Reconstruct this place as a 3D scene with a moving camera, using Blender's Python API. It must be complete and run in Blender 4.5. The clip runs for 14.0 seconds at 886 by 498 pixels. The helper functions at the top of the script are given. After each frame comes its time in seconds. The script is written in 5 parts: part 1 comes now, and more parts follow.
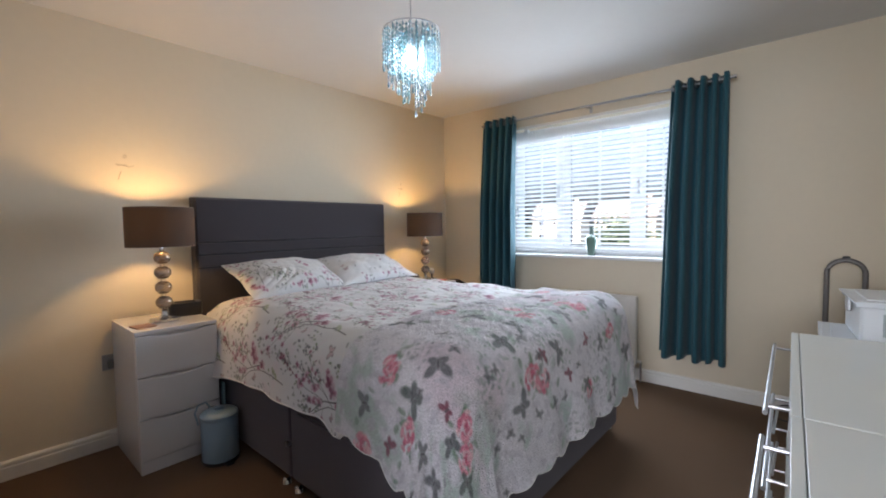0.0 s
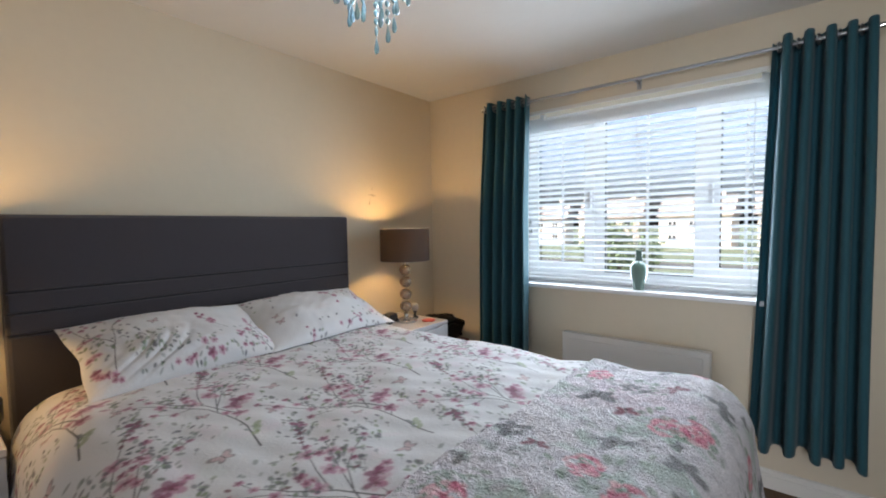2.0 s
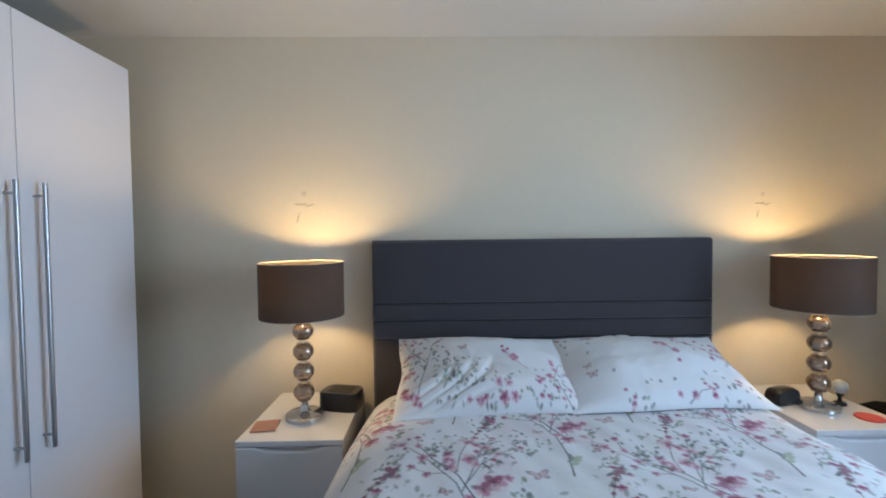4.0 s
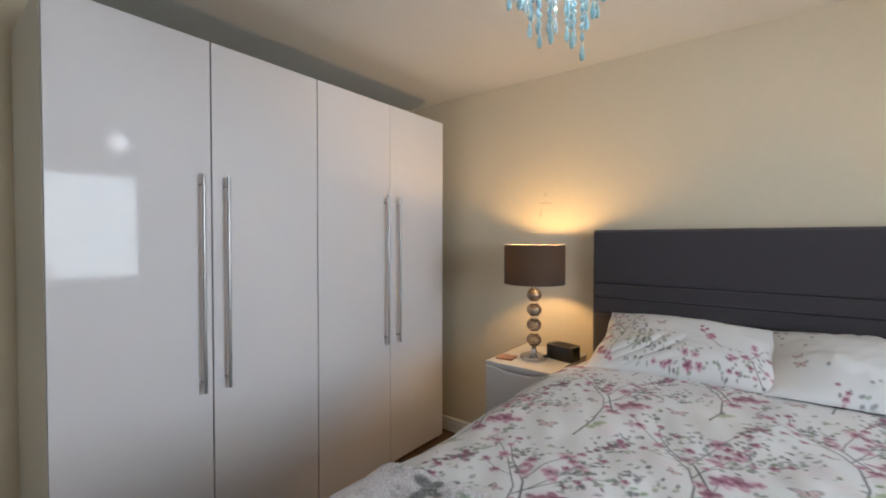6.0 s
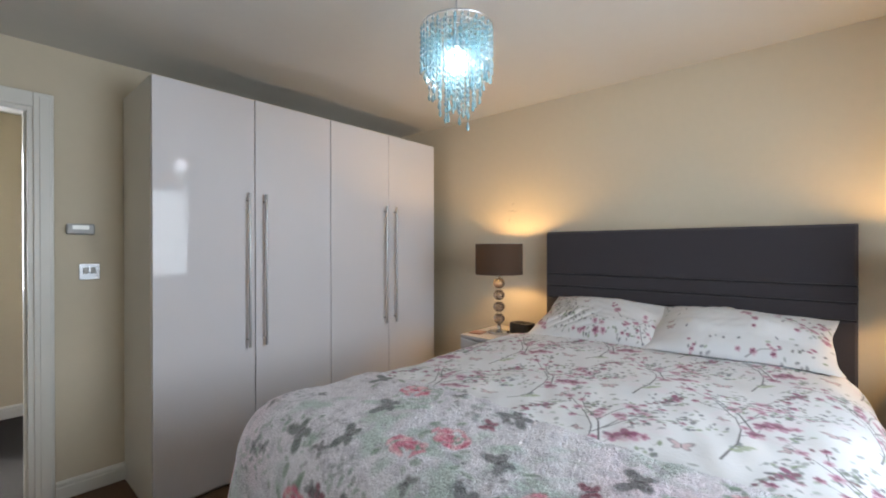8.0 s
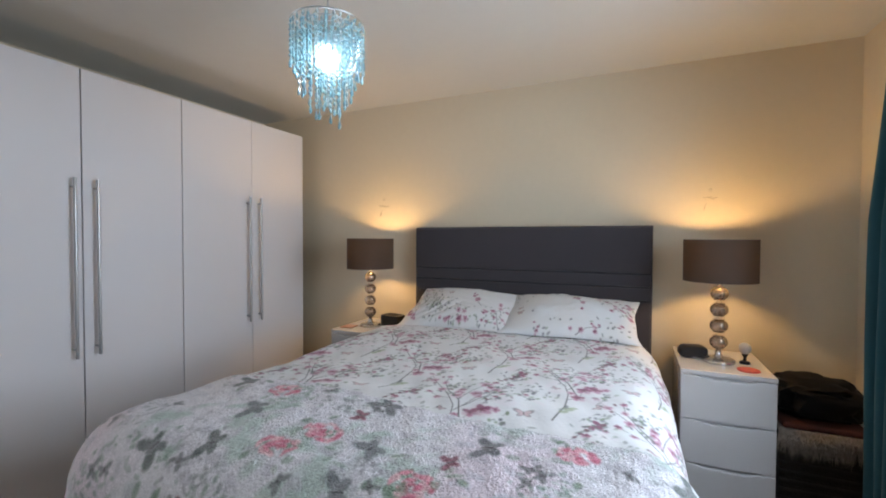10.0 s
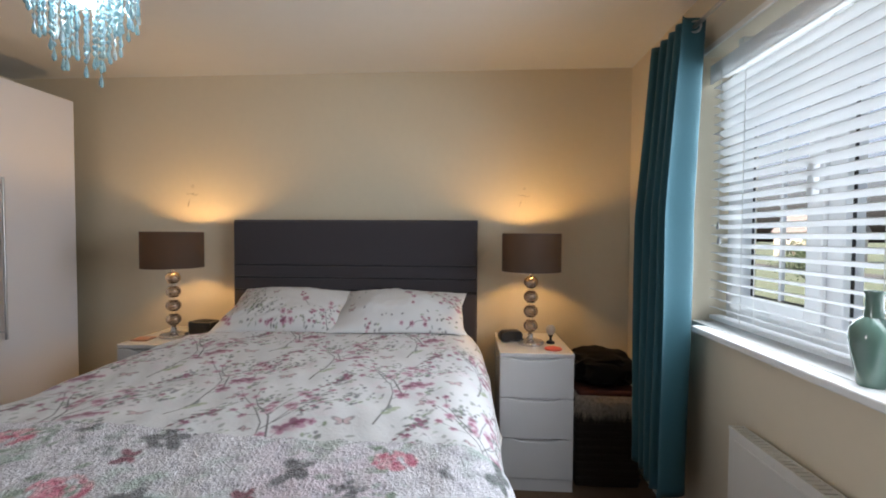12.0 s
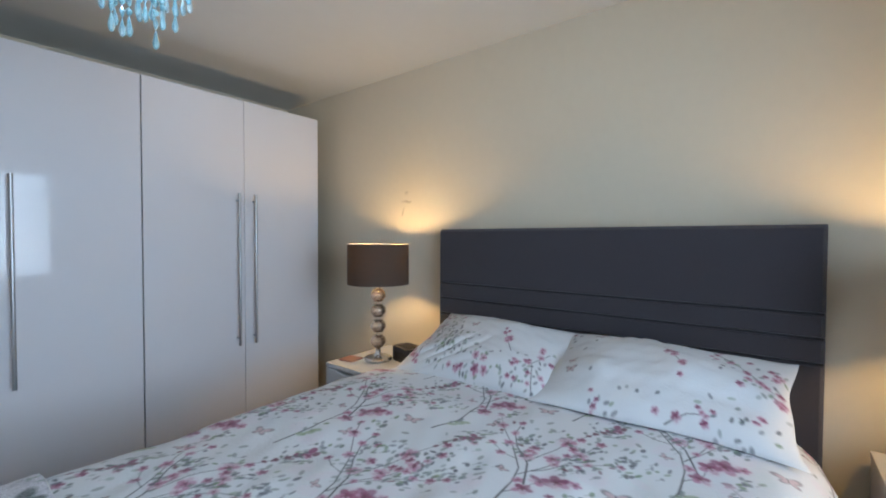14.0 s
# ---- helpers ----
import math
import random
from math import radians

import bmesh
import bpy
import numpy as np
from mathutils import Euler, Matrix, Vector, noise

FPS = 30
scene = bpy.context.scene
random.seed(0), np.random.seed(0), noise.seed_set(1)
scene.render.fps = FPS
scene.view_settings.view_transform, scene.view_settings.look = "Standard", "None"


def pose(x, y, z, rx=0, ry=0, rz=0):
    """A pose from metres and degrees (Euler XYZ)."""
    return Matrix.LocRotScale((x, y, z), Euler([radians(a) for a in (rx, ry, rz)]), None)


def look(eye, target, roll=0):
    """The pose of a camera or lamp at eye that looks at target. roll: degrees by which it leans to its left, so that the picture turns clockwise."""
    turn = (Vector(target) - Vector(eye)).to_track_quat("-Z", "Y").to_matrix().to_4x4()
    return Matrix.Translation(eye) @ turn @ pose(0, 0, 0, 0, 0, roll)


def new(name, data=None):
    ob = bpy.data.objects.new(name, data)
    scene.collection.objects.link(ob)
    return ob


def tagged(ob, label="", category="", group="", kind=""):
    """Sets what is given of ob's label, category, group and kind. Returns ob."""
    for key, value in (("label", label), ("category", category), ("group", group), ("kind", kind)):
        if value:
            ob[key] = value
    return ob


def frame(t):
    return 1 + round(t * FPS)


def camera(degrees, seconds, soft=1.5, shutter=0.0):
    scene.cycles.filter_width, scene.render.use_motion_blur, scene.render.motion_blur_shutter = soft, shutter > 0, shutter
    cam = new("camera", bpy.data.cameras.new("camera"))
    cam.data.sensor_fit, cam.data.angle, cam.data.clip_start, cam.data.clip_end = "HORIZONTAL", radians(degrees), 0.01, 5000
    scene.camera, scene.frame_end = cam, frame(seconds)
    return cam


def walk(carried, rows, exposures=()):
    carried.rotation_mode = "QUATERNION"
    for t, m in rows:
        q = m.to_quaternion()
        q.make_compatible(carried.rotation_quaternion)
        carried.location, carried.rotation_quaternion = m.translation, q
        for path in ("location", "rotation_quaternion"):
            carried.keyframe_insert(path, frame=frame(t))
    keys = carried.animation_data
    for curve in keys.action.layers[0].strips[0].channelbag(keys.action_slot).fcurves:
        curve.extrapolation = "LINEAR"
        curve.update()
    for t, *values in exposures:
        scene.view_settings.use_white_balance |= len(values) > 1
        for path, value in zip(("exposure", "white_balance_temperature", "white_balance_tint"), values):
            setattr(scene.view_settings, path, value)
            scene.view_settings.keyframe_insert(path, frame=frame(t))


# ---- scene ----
cam = camera(92.4, 14.0, soft=1.9)
PATH = [
    (0, (2.928, -1.723, 1.202), (1.616, -0.218, 1.094), -0.8),
    (0.5, (2.824, -1.708, 1.248), (1.531, -0.187, 1.13), -0.6),
    (1, (2.675, -1.515, 1.288), (1.388, 0.011, 1.162), -0.6),
    (1.5, (2.476, -1.239, 1.349), (1.211, 0.304, 1.211), -0.7),
    (2, (2.226, -0.94, 1.335), (0.97, 0.613, 1.226), -0.9),
    (2.5, (2.058, -0.719, 1.359), (0.747, 0.788, 1.253), -0.8),
    (3, (1.956, -0.594, 1.385), (0.378, 0.631, 1.296), -0.7),
    (3.5, (1.922, -0.523, 1.395), (0.039, 0.148, 1.322), -0.5),
    (4, (1.955, -0.48, 1.42), (-0.043, -0.444, 1.356), -0.6),
    (6.5, (2.495, 0.232, 1.308), (0.99, -1.086, 1.285), -0.0),
    (7, (2.586, 0.443, 1.281), (1.107, -0.903, 1.277), -0.2),
    (9.5, (2.779, 0.678, 1.318), (1.077, -0.371, 1.276), 0.3),
    (10, (2.768, 0.666, 1.317), (0.945, -0.157, 1.271), 0.2),
    (10.5, (2.761, 0.652, 1.304), (0.844, 0.082, 1.263), 0.4),
    (11, (2.75, 0.679, 1.309), (0.784, 0.315, 1.261), 0.2),
    (11.5, (2.738, 0.685, 1.315), (0.749, 0.484, 1.254), 0.2),
    (12, (2.649, 0.712, 1.304), (0.654, 0.587, 1.243), 0.3),
    (12.5, (2.425, 0.734, 1.319), (0.431, 0.589, 1.273), 0.4),
    (13, (2.173, 0.714, 1.308), (0.191, 0.453, 1.272), 0.4),
    (13.5, (1.956, 0.647, 1.339), (0.057, 0.022, 1.29), 0.2),
    (14, (1.838, 0.629, 1.351), (0.261, -0.6, 1.302), 0.2),
]
EXPOSURE, SKY, LAMP_W, PEND_W, DAY_OUT, DAY_IN, BULB_GLOW, SLAT_TILT = 1.93, 0.15, 2.6, 0.12, 4.0, 6.9, 7.0, -19.0
FILL_LANDING = 5.6
# the clip's own brightness and white balance: seconds, stops, kelvin, tint
BALANCE = [(0.0, 0.24, 6050, 14), (1.0, 0.17, 6050, 14), (2.0, 0.03, 6150, 12), (3.0, -0.03, 6750, 14), (3.5, 0.04, 5600, 9), (4.0, 0.24, 5000, 5), (6.5, 0.27, 6450, 11), (9.5, 0.14, 6050, 11), (10.5, 0.06, 6050, 11), (12.0, -0.14, 6500, 13), (13.0, -0.03, 6550, 13), (13.5, 0.26, 5450, 7), (14.0, 0.13, 5300, 6)]
walk(cam, [(t, look(eye, target, roll)) for t, eye, target, roll in PATH], exposures=[(t, EXPOSURE + s, k, tint) for t, s, k, tint in BALANCE])

# ---- world, sun, lamps ----
world = bpy.data.worlds.new("sky")
scene.world = world
world.use_nodes = True
wn = world.node_tree.nodes
wl = world.node_tree.links
sky = wn.new("ShaderNodeTexSky")
sky.sky_type = "NISHITA"
sky.sun_disc = False
sky.sun_elevation = radians(42)
sky.sun_rotation = radians(200)
sky.air_density, sky.dust_density, sky.ozone_density = 0.7, 9.0, 0.2
wl.new(sky.outputs["Color"], wn["Background"].inputs["Color"])
wn["Background"].inputs["Strength"].default_value = SKY

sun = new("sun", bpy.data.lights.new("sun", "SUN"))
sun.data.energy = 0.6
sun.data.angle = radians(10)
sun.data.color = (1.0, 0.95, 0.88)
sun.matrix_world = look((0, 0, 20), (-6.5, 18, 0))


def lamp_light(name, loc, watts, colour, radius):
    ob = new(name, bpy.data.lights.new(name, "POINT"))
    ob.data.energy, ob.data.color, ob.data.shadow_soft_size = watts, colour, radius
    ob.location = loc
    return ob


LAMP_L, LAMP_R, PENDANT = (0.298, -1.0), (0.297, 1.05), (1.548, -0.337)
lamp_light("bulb_light", (*LAMP_L, 1.242), LAMP_W, (1.0, 0.59, 0.21), 0.032)
lamp_light("bulb_light", (*LAMP_R, 1.242), LAMP_W, (1.0, 0.59, 0.21), 0.032)
lamp_light("pendant_light", (*PENDANT, 1.955), PEND_W, (0.80, 0.91, 1.0), 0.04)
# the sky's light, coming in at the window opening behind and before the slats
for y_, z_, tall, drop, watts in [(1.797, 1.50, 1.06, 0.0, DAY_OUT)] + [(1.688, 1.08 + 0.2 * k, 0.19, 0.6, DAY_IN / 5) for k in range(5)]:
    day = new("window_daylight", bpy.data.lights.new("window_daylight", "AREA"))
    day.data.shape, day.data.size, day.data.size_y = "RECTANGLE", 1.50, tall
    day.data.spread = math.radians(150)
    day.data.energy, day.data.color = watts, (0.82, 0.92, 1.0)
    day.matrix_world = look((1.53, y_, z_), (1.53, 0.0, z_ - drop))
# fill lamp at an unseen, added landing window; reaches the bedroom through the doorway
day = new("landing_fill", bpy.data.lights.new("landing_fill", "AREA"))
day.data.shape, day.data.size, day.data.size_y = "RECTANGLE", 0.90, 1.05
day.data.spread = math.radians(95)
day.data.energy, day.data.color = FILL_LANDING, (0.92, 0.96, 1.0)
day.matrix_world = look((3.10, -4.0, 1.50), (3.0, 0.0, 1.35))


# ---- materials ----
def tree(name):
    m = bpy.data.materials.new(name)
    m.use_nodes = True
    t = m.node_tree
    return m, t, t.nodes["Principled BSDF"]


def mat(name, colour, rough=0.6, metal=0.0, vary=0.06, grain=40.0, bump=0.0, bump_scale=200.0, stain=0.0, coat=0.0, spec=None, sheen=0.0, dist=0.002):
    """A surface with fine grain, broad unevenness and small relief."""
    m, t, b = tree(name)
    co = t.nodes.new("ShaderNodeTexCoord")
    fine = t.nodes.new("ShaderNodeTexNoise")
    fine.inputs["Scale"].default_value, fine.inputs["Detail"].default_value = grain, 5
    broad = t.nodes.new("ShaderNodeTexNoise")
    broad.inputs["Scale"].default_value, broad.inputs["Detail"].default_value = 1.7, 3
    t.links.new(co.outputs["Object"], fine.inputs["Vector"])
    t.links.new(co.outputs["Object"], broad.inputs["Vector"])
    mix = t.nodes.new("ShaderNodeMix")
    mix.data_type = "RGBA"
    mix.inputs["A"].default_value = (*[c * (1 - vary) for c in colour], 1)
    mix.inputs["B"].default_value = (*[min(1, c * (1 + vary)) for c in colour], 1)
    t.links.new(fine.outputs["Fac"], mix.inputs["Factor"])
    mix2 = t.nodes.new("ShaderNodeMix")
    mix2.data_type = "RGBA"
    mix2.blend_type = "MULTIPLY"
    mix2.inputs["Factor"].default_value = max(stain, 0.02)
    t.links.new(mix.outputs["Result"], mix2.inputs["A"])
    t.links.new(broad.outputs["Fac"], mix2.inputs["B"])
    t.links.new(mix2.outputs["Result"], b.inputs["Base Color"])
    rr = t.nodes.new("ShaderNodeMapRange")
    rr.inputs["To Min"].default_value, rr.inputs["To Max"].default_value = max(0.02, rough * 0.85), min(1.0, rough * 1.15)
    t.links.new(broad.outputs["Fac"], rr.inputs["Value"])
    t.links.new(rr.outputs["Result"], b.inputs["Roughness"])
    b.inputs["Metallic"].default_value = metal
    b.inputs["Coat Weight"].default_value = coat
    b.inputs["Sheen Weight"].default_value = sheen
    if spec is not None:
        b.inputs["Specular IOR Level"].default_value = spec
    if bump:
        n = t.nodes.new("ShaderNodeTexNoise")
        n.inputs["Scale"].default_value, n.inputs["Detail"].default_value = bump_scale, 4
        t.links.new(co.outputs["Object"], n.inputs["Vector"])
        bp = t.nodes.new("ShaderNodeBump")
        bp.inputs["Strength"].default_value, bp.inputs["Distance"].default_value = bump, dist
        t.links.new(n.outputs["Fac"], bp.inputs["Height"])
        t.links.new(bp.outputs["Normal"], b.inputs["Normal"])
    return m


def printed(name, rough, bump, bump_scale, dist, weave=0.0, pile=0.0):
    """Cloth whose print is held by the mesh's own colours."""
    m, t, b = tree(name)
    at = t.nodes.new("ShaderNodeAttribute")
    at.attribute_name = "print"
    t.links.new(at.outputs["Color"], b.inputs["Base Color"])
    b.inputs["Roughness"].default_value = rough
    b.inputs["Sheen Weight"].default_value = 0.15
    # pile mottles the colour paler and darker: painted highlights of the fleecy crinkle
    if pile:
        fl = t.nodes.new("ShaderNodeTexNoise")
        fl.inputs["Scale"].default_value, fl.inputs["Detail"].default_value, fl.inputs["Distortion"].default_value = 120, 2, 2.5
        tc = t.nodes.new("ShaderNodeTexCoord")
        t.links.new(tc.outputs["Object"], fl.inputs["Vector"])
        mr = t.nodes.new("ShaderNodeMapRange")
        mr.inputs["From Min"].default_value, mr.inputs["From Max"].default_value = 0.35, 0.65
        mr.inputs["To Min"].default_value, mr.inputs["To Max"].default_value = 1 - pile, 1 + 0.4 * pile
        t.links.new(fl.outputs["Fac"], mr.inputs["Value"])
        mu = t.nodes.new("ShaderNodeMix")
        mu.data_type, mu.blend_type = "RGBA", "MULTIPLY"
        mu.inputs["Factor"].default_value = 1.0
        t.links.new(at.outputs["Color"], mu.inputs["A"])
        t.links.new(mr.outputs["Result"], mu.inputs["B"])
        t.links.new(mu.outputs["Result"], b.inputs["Base Color"])
    co = t.nodes.new("ShaderNodeTexCoord")
    n = t.nodes.new("ShaderNodeTexNoise")
    n.inputs["Scale"].default_value, n.inputs["Detail"].default_value, n.inputs["Distortion"].default_value = bump_scale, 3, weave
    t.links.new(co.outputs["Object"], n.inputs["Vector"])
    bp = t.nodes.new("ShaderNodeBump")
    bp.inputs["Strength"].default_value, bp.inputs["Distance"].default_value = bump, dist
    t.links.new(n.outputs["Fac"], bp.inputs["Height"])
    t.links.new(bp.outputs["Normal"], b.inputs["Normal"])
    return m


def glass(name, colour, rough=0.0, ior=1.45, trans=1.0):
    m, t, b = tree(name)
    b.inputs["Base Color"].default_value = (*colour, 1)
    b.inputs["Roughness"].default_value = rough
    b.inputs["IOR"].default_value = ior
    b.inputs["Transmission Weight"].default_value = trans
    return m


def glow(name, colour, strength):
    m, t, b = tree(name)
    b.inputs["Base Color"].default_value = (0.9, 0.9, 0.9, 1)
    b.inputs["Emission Color"].default_value = (*colour, 1)
    b.inputs["Emission Strength"].default_value = strength
    return m


M_WALL = mat("cream wall paint", (0.70, 0.615, 0.475), 0.75, vary=0.025, grain=25, bump=0.12, bump_scale=350, stain=0.05, spec=0.3)
M_CEIL = mat("white ceiling paint", (0.68, 0.67, 0.645), 0.85, vary=0.02, grain=18, bump=0.1, bump_scale=300, spec=0.2)
M_TRIM = mat("white satin trim paint", (0.78, 0.76, 0.71), 0.35, vary=0.02, grain=12)
M_SILL = mat("white gloss sill", (0.80, 0.80, 0.79), 0.22, vary=0.02, grain=9, stain=0.05)
M_CARPET = mat("brown carpet pile", (0.165, 0.098, 0.056), 0.95, vary=0.30, grain=330, bump=0.9, bump_scale=420, stain=0.30, spec=0.05, sheen=0.08, dist=0.006)
M_HALLCARPET = mat("dark grey carpet pile", (0.07, 0.068, 0.07), 0.95, vary=0.3, grain=330, bump=0.9, bump_scale=420, spec=0.05, dist=0.006)
M_GLOSS = mat("white gloss lacquer", (0.66, 0.65, 0.66), 0.14, vary=0.01, grain=4, coat=0.3)
M_GLOSSW = mat("pale lilac gloss door", (0.74, 0.715, 0.735), 0.065, vary=0.012, grain=3, coat=0.0, spec=0.27)
M_CARCASS = mat("white foil carcass", (0.66, 0.635, 0.59), 0.45, vary=0.02, grain=6)
M_CHEST = mat("white satin chest top", (0.70, 0.72, 0.70), 0.35, vary=0.02, grain=6)
# near-black colour that paints the shade in the wardrobe's door gaps
M_GAP = mat("door gap shade", (0.03, 0.028, 0.028), 0.9)
M_STEEL = mat("brushed steel", (0.44, 0.44, 0.45), 0.34, 1.0, vary=0.08, grain=160)
M_CHROME = mat("polished chrome", (0.80, 0.80, 0.80), 0.06, 1.0, vary=0.01)
M_BALL = mat("smoked mirror glass", (0.50, 0.40, 0.31), 0.06, 0.45, vary=0.05, grain=14)
M_BALL.node_tree.nodes["Principled BSDF"].inputs["Transmission Weight"].default_value = 0.75
M_BASE = mat("silvered glass", (0.62, 0.61, 0.60), 0.08, 0.8, vary=0.03, grain=12)
M_CLEAR = glass("clear glass", (0.96, 0.97, 0.96), 0.02)
M_HEAD = mat("dark grey upholstery", (0.062, 0.056, 0.064), 0.9, vary=0.25, grain=520, bump=0.5, bump_scale=700, stain=0.15, spec=0.15, sheen=0.25)
M_DIVAN = mat("grey divan fabric", (0.115, 0.10, 0.115), 0.9, vary=0.25, grain=520, bump=0.5, bump_scale=700, stain=0.15, spec=0.15, sheen=0.2)
M_SEAM = mat("seam thread", (0.02, 0.018, 0.022), 0.95)
M_DUVET = printed("floral cotton print", 0.75, 0.22, 55, 0.006, 0.8)
M_QUILT = printed("quilted floral bedspread", 0.7, 1.0, 70, 0.009, 2.4, 0.27)
M_SHEET = mat("white cotton", (0.78, 0.76, 0.74), 0.8, vary=0.03, bump=0.2, bump_scale=60)
M_TEAL = mat("teal curtain cloth", (0.019, 0.092, 0.120), 0.8, vary=0.14, grain=420, bump=0.35, bump_scale=600, stain=0.12, sheen=0.12)
_t = M_TEAL.node_tree
_tr = _t.nodes.new("ShaderNodeBsdfTranslucent")
_tr.inputs["Color"].default_value = (0.05, 0.24, 0.30, 1)
_mx = _t.nodes.new("ShaderNodeMixShader")
_mx.inputs["Fac"].default_value = 0.13
_t.links.new(_t.nodes["Principled BSDF"].outputs["BSDF"], _mx.inputs[1])
_t.links.new(_tr.outputs["BSDF"], _mx.inputs[2])
_t.links.new(_mx.outputs["Shader"], _t.nodes["Material Output"].inputs["Surface"])
M_UPVC = mat("white upvc", (0.80, 0.81, 0.82), 0.28, vary=0.01)
M_SEAL = mat("black rubber seal", (0.02, 0.02, 0.022), 0.7)
M_SLAT = mat("white blind slat", (0.80, 0.80, 0.79), 0.35, vary=0.02, grain=5)
_t = M_SLAT.node_tree
_tr = _t.nodes.new("ShaderNodeBsdfTranslucent")
_tr.inputs["Color"].default_value = (0.86, 0.87, 0.88, 1)
_mx = _t.nodes.new("ShaderNodeMixShader")
_mx.inputs["Fac"].default_value = 0.42
_t.links.new(_t.nodes["Principled BSDF"].outputs["BSDF"], _mx.inputs[1])
_t.links.new(_tr.outputs["BSDF"], _mx.inputs[2])
_t.links.new(_mx.outputs["Shader"], _t.nodes["Material Output"].inputs["Surface"])
M_CORD = mat("white cord", (0.72, 0.72, 0.70), 0.8)
M_RAD = mat("white radiator enamel", (0.76, 0.74, 0.69), 0.3, vary=0.015)
M_VASE = mat("celadon glaze", (0.11, 0.19, 0.155), 0.25, vary=0.10, grain=24, coat=0.6, stain=0.2)
M_BLACK = mat("black plastic", (0.012, 0.011, 0.012), 0.35, vary=0.2)
M_BLACKCLOTH = mat("black bag cloth", (0.004, 0.0035, 0.004), 0.7, vary=0.3, grain=90, bump=0.6, bump_scale=120, spec=0.2)
M_MESH = mat("black speaker mesh", (0.02, 0.018, 0.018), 0.7, vary=0.5, grain=900, bump=0.4, bump_scale=900)
M_RED = mat("red coaster", (0.52, 0.08, 0.07), 0.5, vary=0.12, grain=60)
M_COASTER = mat("brown coaster", (0.33, 0.17, 0.12), 0.45, vary=0.25, grain=60)
M_WHITE = mat("white ornament", (0.46, 0.45, 0.44), 0.4, vary=0.04)
M_BIN = mat("pale blue painted metal", (0.25, 0.35, 0.44), 0.38, vary=0.04, grain=30, coat=0.2)
M_WICKER = mat("dark wicker", (0.010, 0.006, 0.004), 0.65, vary=0.4, grain=70, bump=0.9, bump_scale=90, dist=0.006)
M_FUR = mat("shaggy cream and brown fur", (0.30, 0.25, 0.21), 0.95, vary=0.6, grain=60)
M_RUST = mat("dark rust textile", (0.10, 0.028, 0.02), 0.9, vary=0.3, grain=90, bump=0.5)
M_GREYBAG = mat("grey bag cloth", (0.16, 0.15, 0.14), 0.85, vary=0.2, grain=90, bump=0.4)
M_TUBE = mat("grey painted tube", (0.145, 0.13, 0.12), 0.35, vary=0.05)
M_BOX = mat("translucent white plastic", (0.66, 0.69, 0.72), 0.25, vary=0.04, grain=8)
M_DARKSTUFF = mat("grey folded contents", (0.36, 0.40, 0.41), 0.7, vary=0.2, grain=20)
M_DECAL = mat("silver brown wall transfer", (0.36, 0.29, 0.20), 0.4, vary=0.4)
M_PLATE = mat("brushed switch plate", (0.36, 0.36, 0.37), 0.35, 0.7, vary=0.06, grain=200)
M_SCREEN = glow("lit thermostat display", (0.95, 1.0, 0.92), 0.05)
M_THERM = mat("grey white thermostat case", (0.42, 0.42, 0.42), 0.4, vary=0.03)
M_BULB = glow("lit cool bulb", (0.86, 0.95, 1.0), BULB_GLOW)
M_BEAD = glass("aqua acrylic beads", (0.40, 0.66, 0.74), 0.10, 1.45, 0.55)
M_BEADCLEAR = glass("clear acrylic beads", (0.70, 0.82, 0.85), 0.08, 1.45, 0.6)
for m_ in (M_BEAD, M_BEADCLEAR):
    _t = m_.node_tree
    _tr = _t.nodes.new("ShaderNodeBsdfTransparent")
    _tr.inputs["Color"].default_value = (0.80, 0.93, 0.96, 1)
    _mx = _t.nodes.new("ShaderNodeMixShader")
    _mx.inputs["Fac"].default_value = 0.22
    _t.links.new(_t.nodes["Principled BSDF"].outputs["BSDF"], _mx.inputs[1])
    _t.links.new(_tr.outputs["BSDF"], _mx.inputs[2])
    _t.links.new(_mx.outputs["Shader"], _t.nodes["Material Output"].inputs["Surface"])
M_PANE = glass("window glass", (0.98, 0.99, 0.99), 0.0, 1.05)

# lampshade cloth: dark outside, lets a little light through
M_SHADE, _t, _b = tree("taupe lampshade cloth")
_b.inputs["Base Color"].default_value = (0.066, 0.056, 0.047, 1)
_b.inputs["Roughness"].default_value = 0.8
_b.inputs["Specular IOR Level"].default_value = 0.25
_co = _t.nodes.new("ShaderNodeTexCoord")
_n = _t.nodes.new("ShaderNodeTexNoise")
_n.inputs["Scale"].default_value = 500
_t.links.new(_co.outputs["Object"], _n.inputs["Vector"])
_bp = _t.nodes.new("ShaderNodeBump")
_bp.inputs["Strength"].default_value, _bp.inputs["Distance"].default_value = 0.3, 0.001
_t.links.new(_n.outputs["Fac"], _bp.inputs["Height"])
_t.links.new(_bp.outputs["Normal"], _b.inputs["Normal"])
_tr = _t.nodes.new("ShaderNodeBsdfTranslucent")
_tr.inputs["Color"].default_value = (0.27, 0.205, 0.15, 1)
_mx = _t.nodes.new("ShaderNodeMixShader")
_mx.inputs["Fac"].default_value = 0.2
_t.links.new(_b.outputs["BSDF"], _mx.inputs[1])
_t.links.new(_tr.outputs["BSDF"], _mx.inputs[2])
_t.links.new(_mx.outputs["Shader"], _t.nodes["Material Output"].inputs["Surface"])
M_SHADEIN = mat("pale shade lining", (0.62, 0.52, 0.40), 0.6)


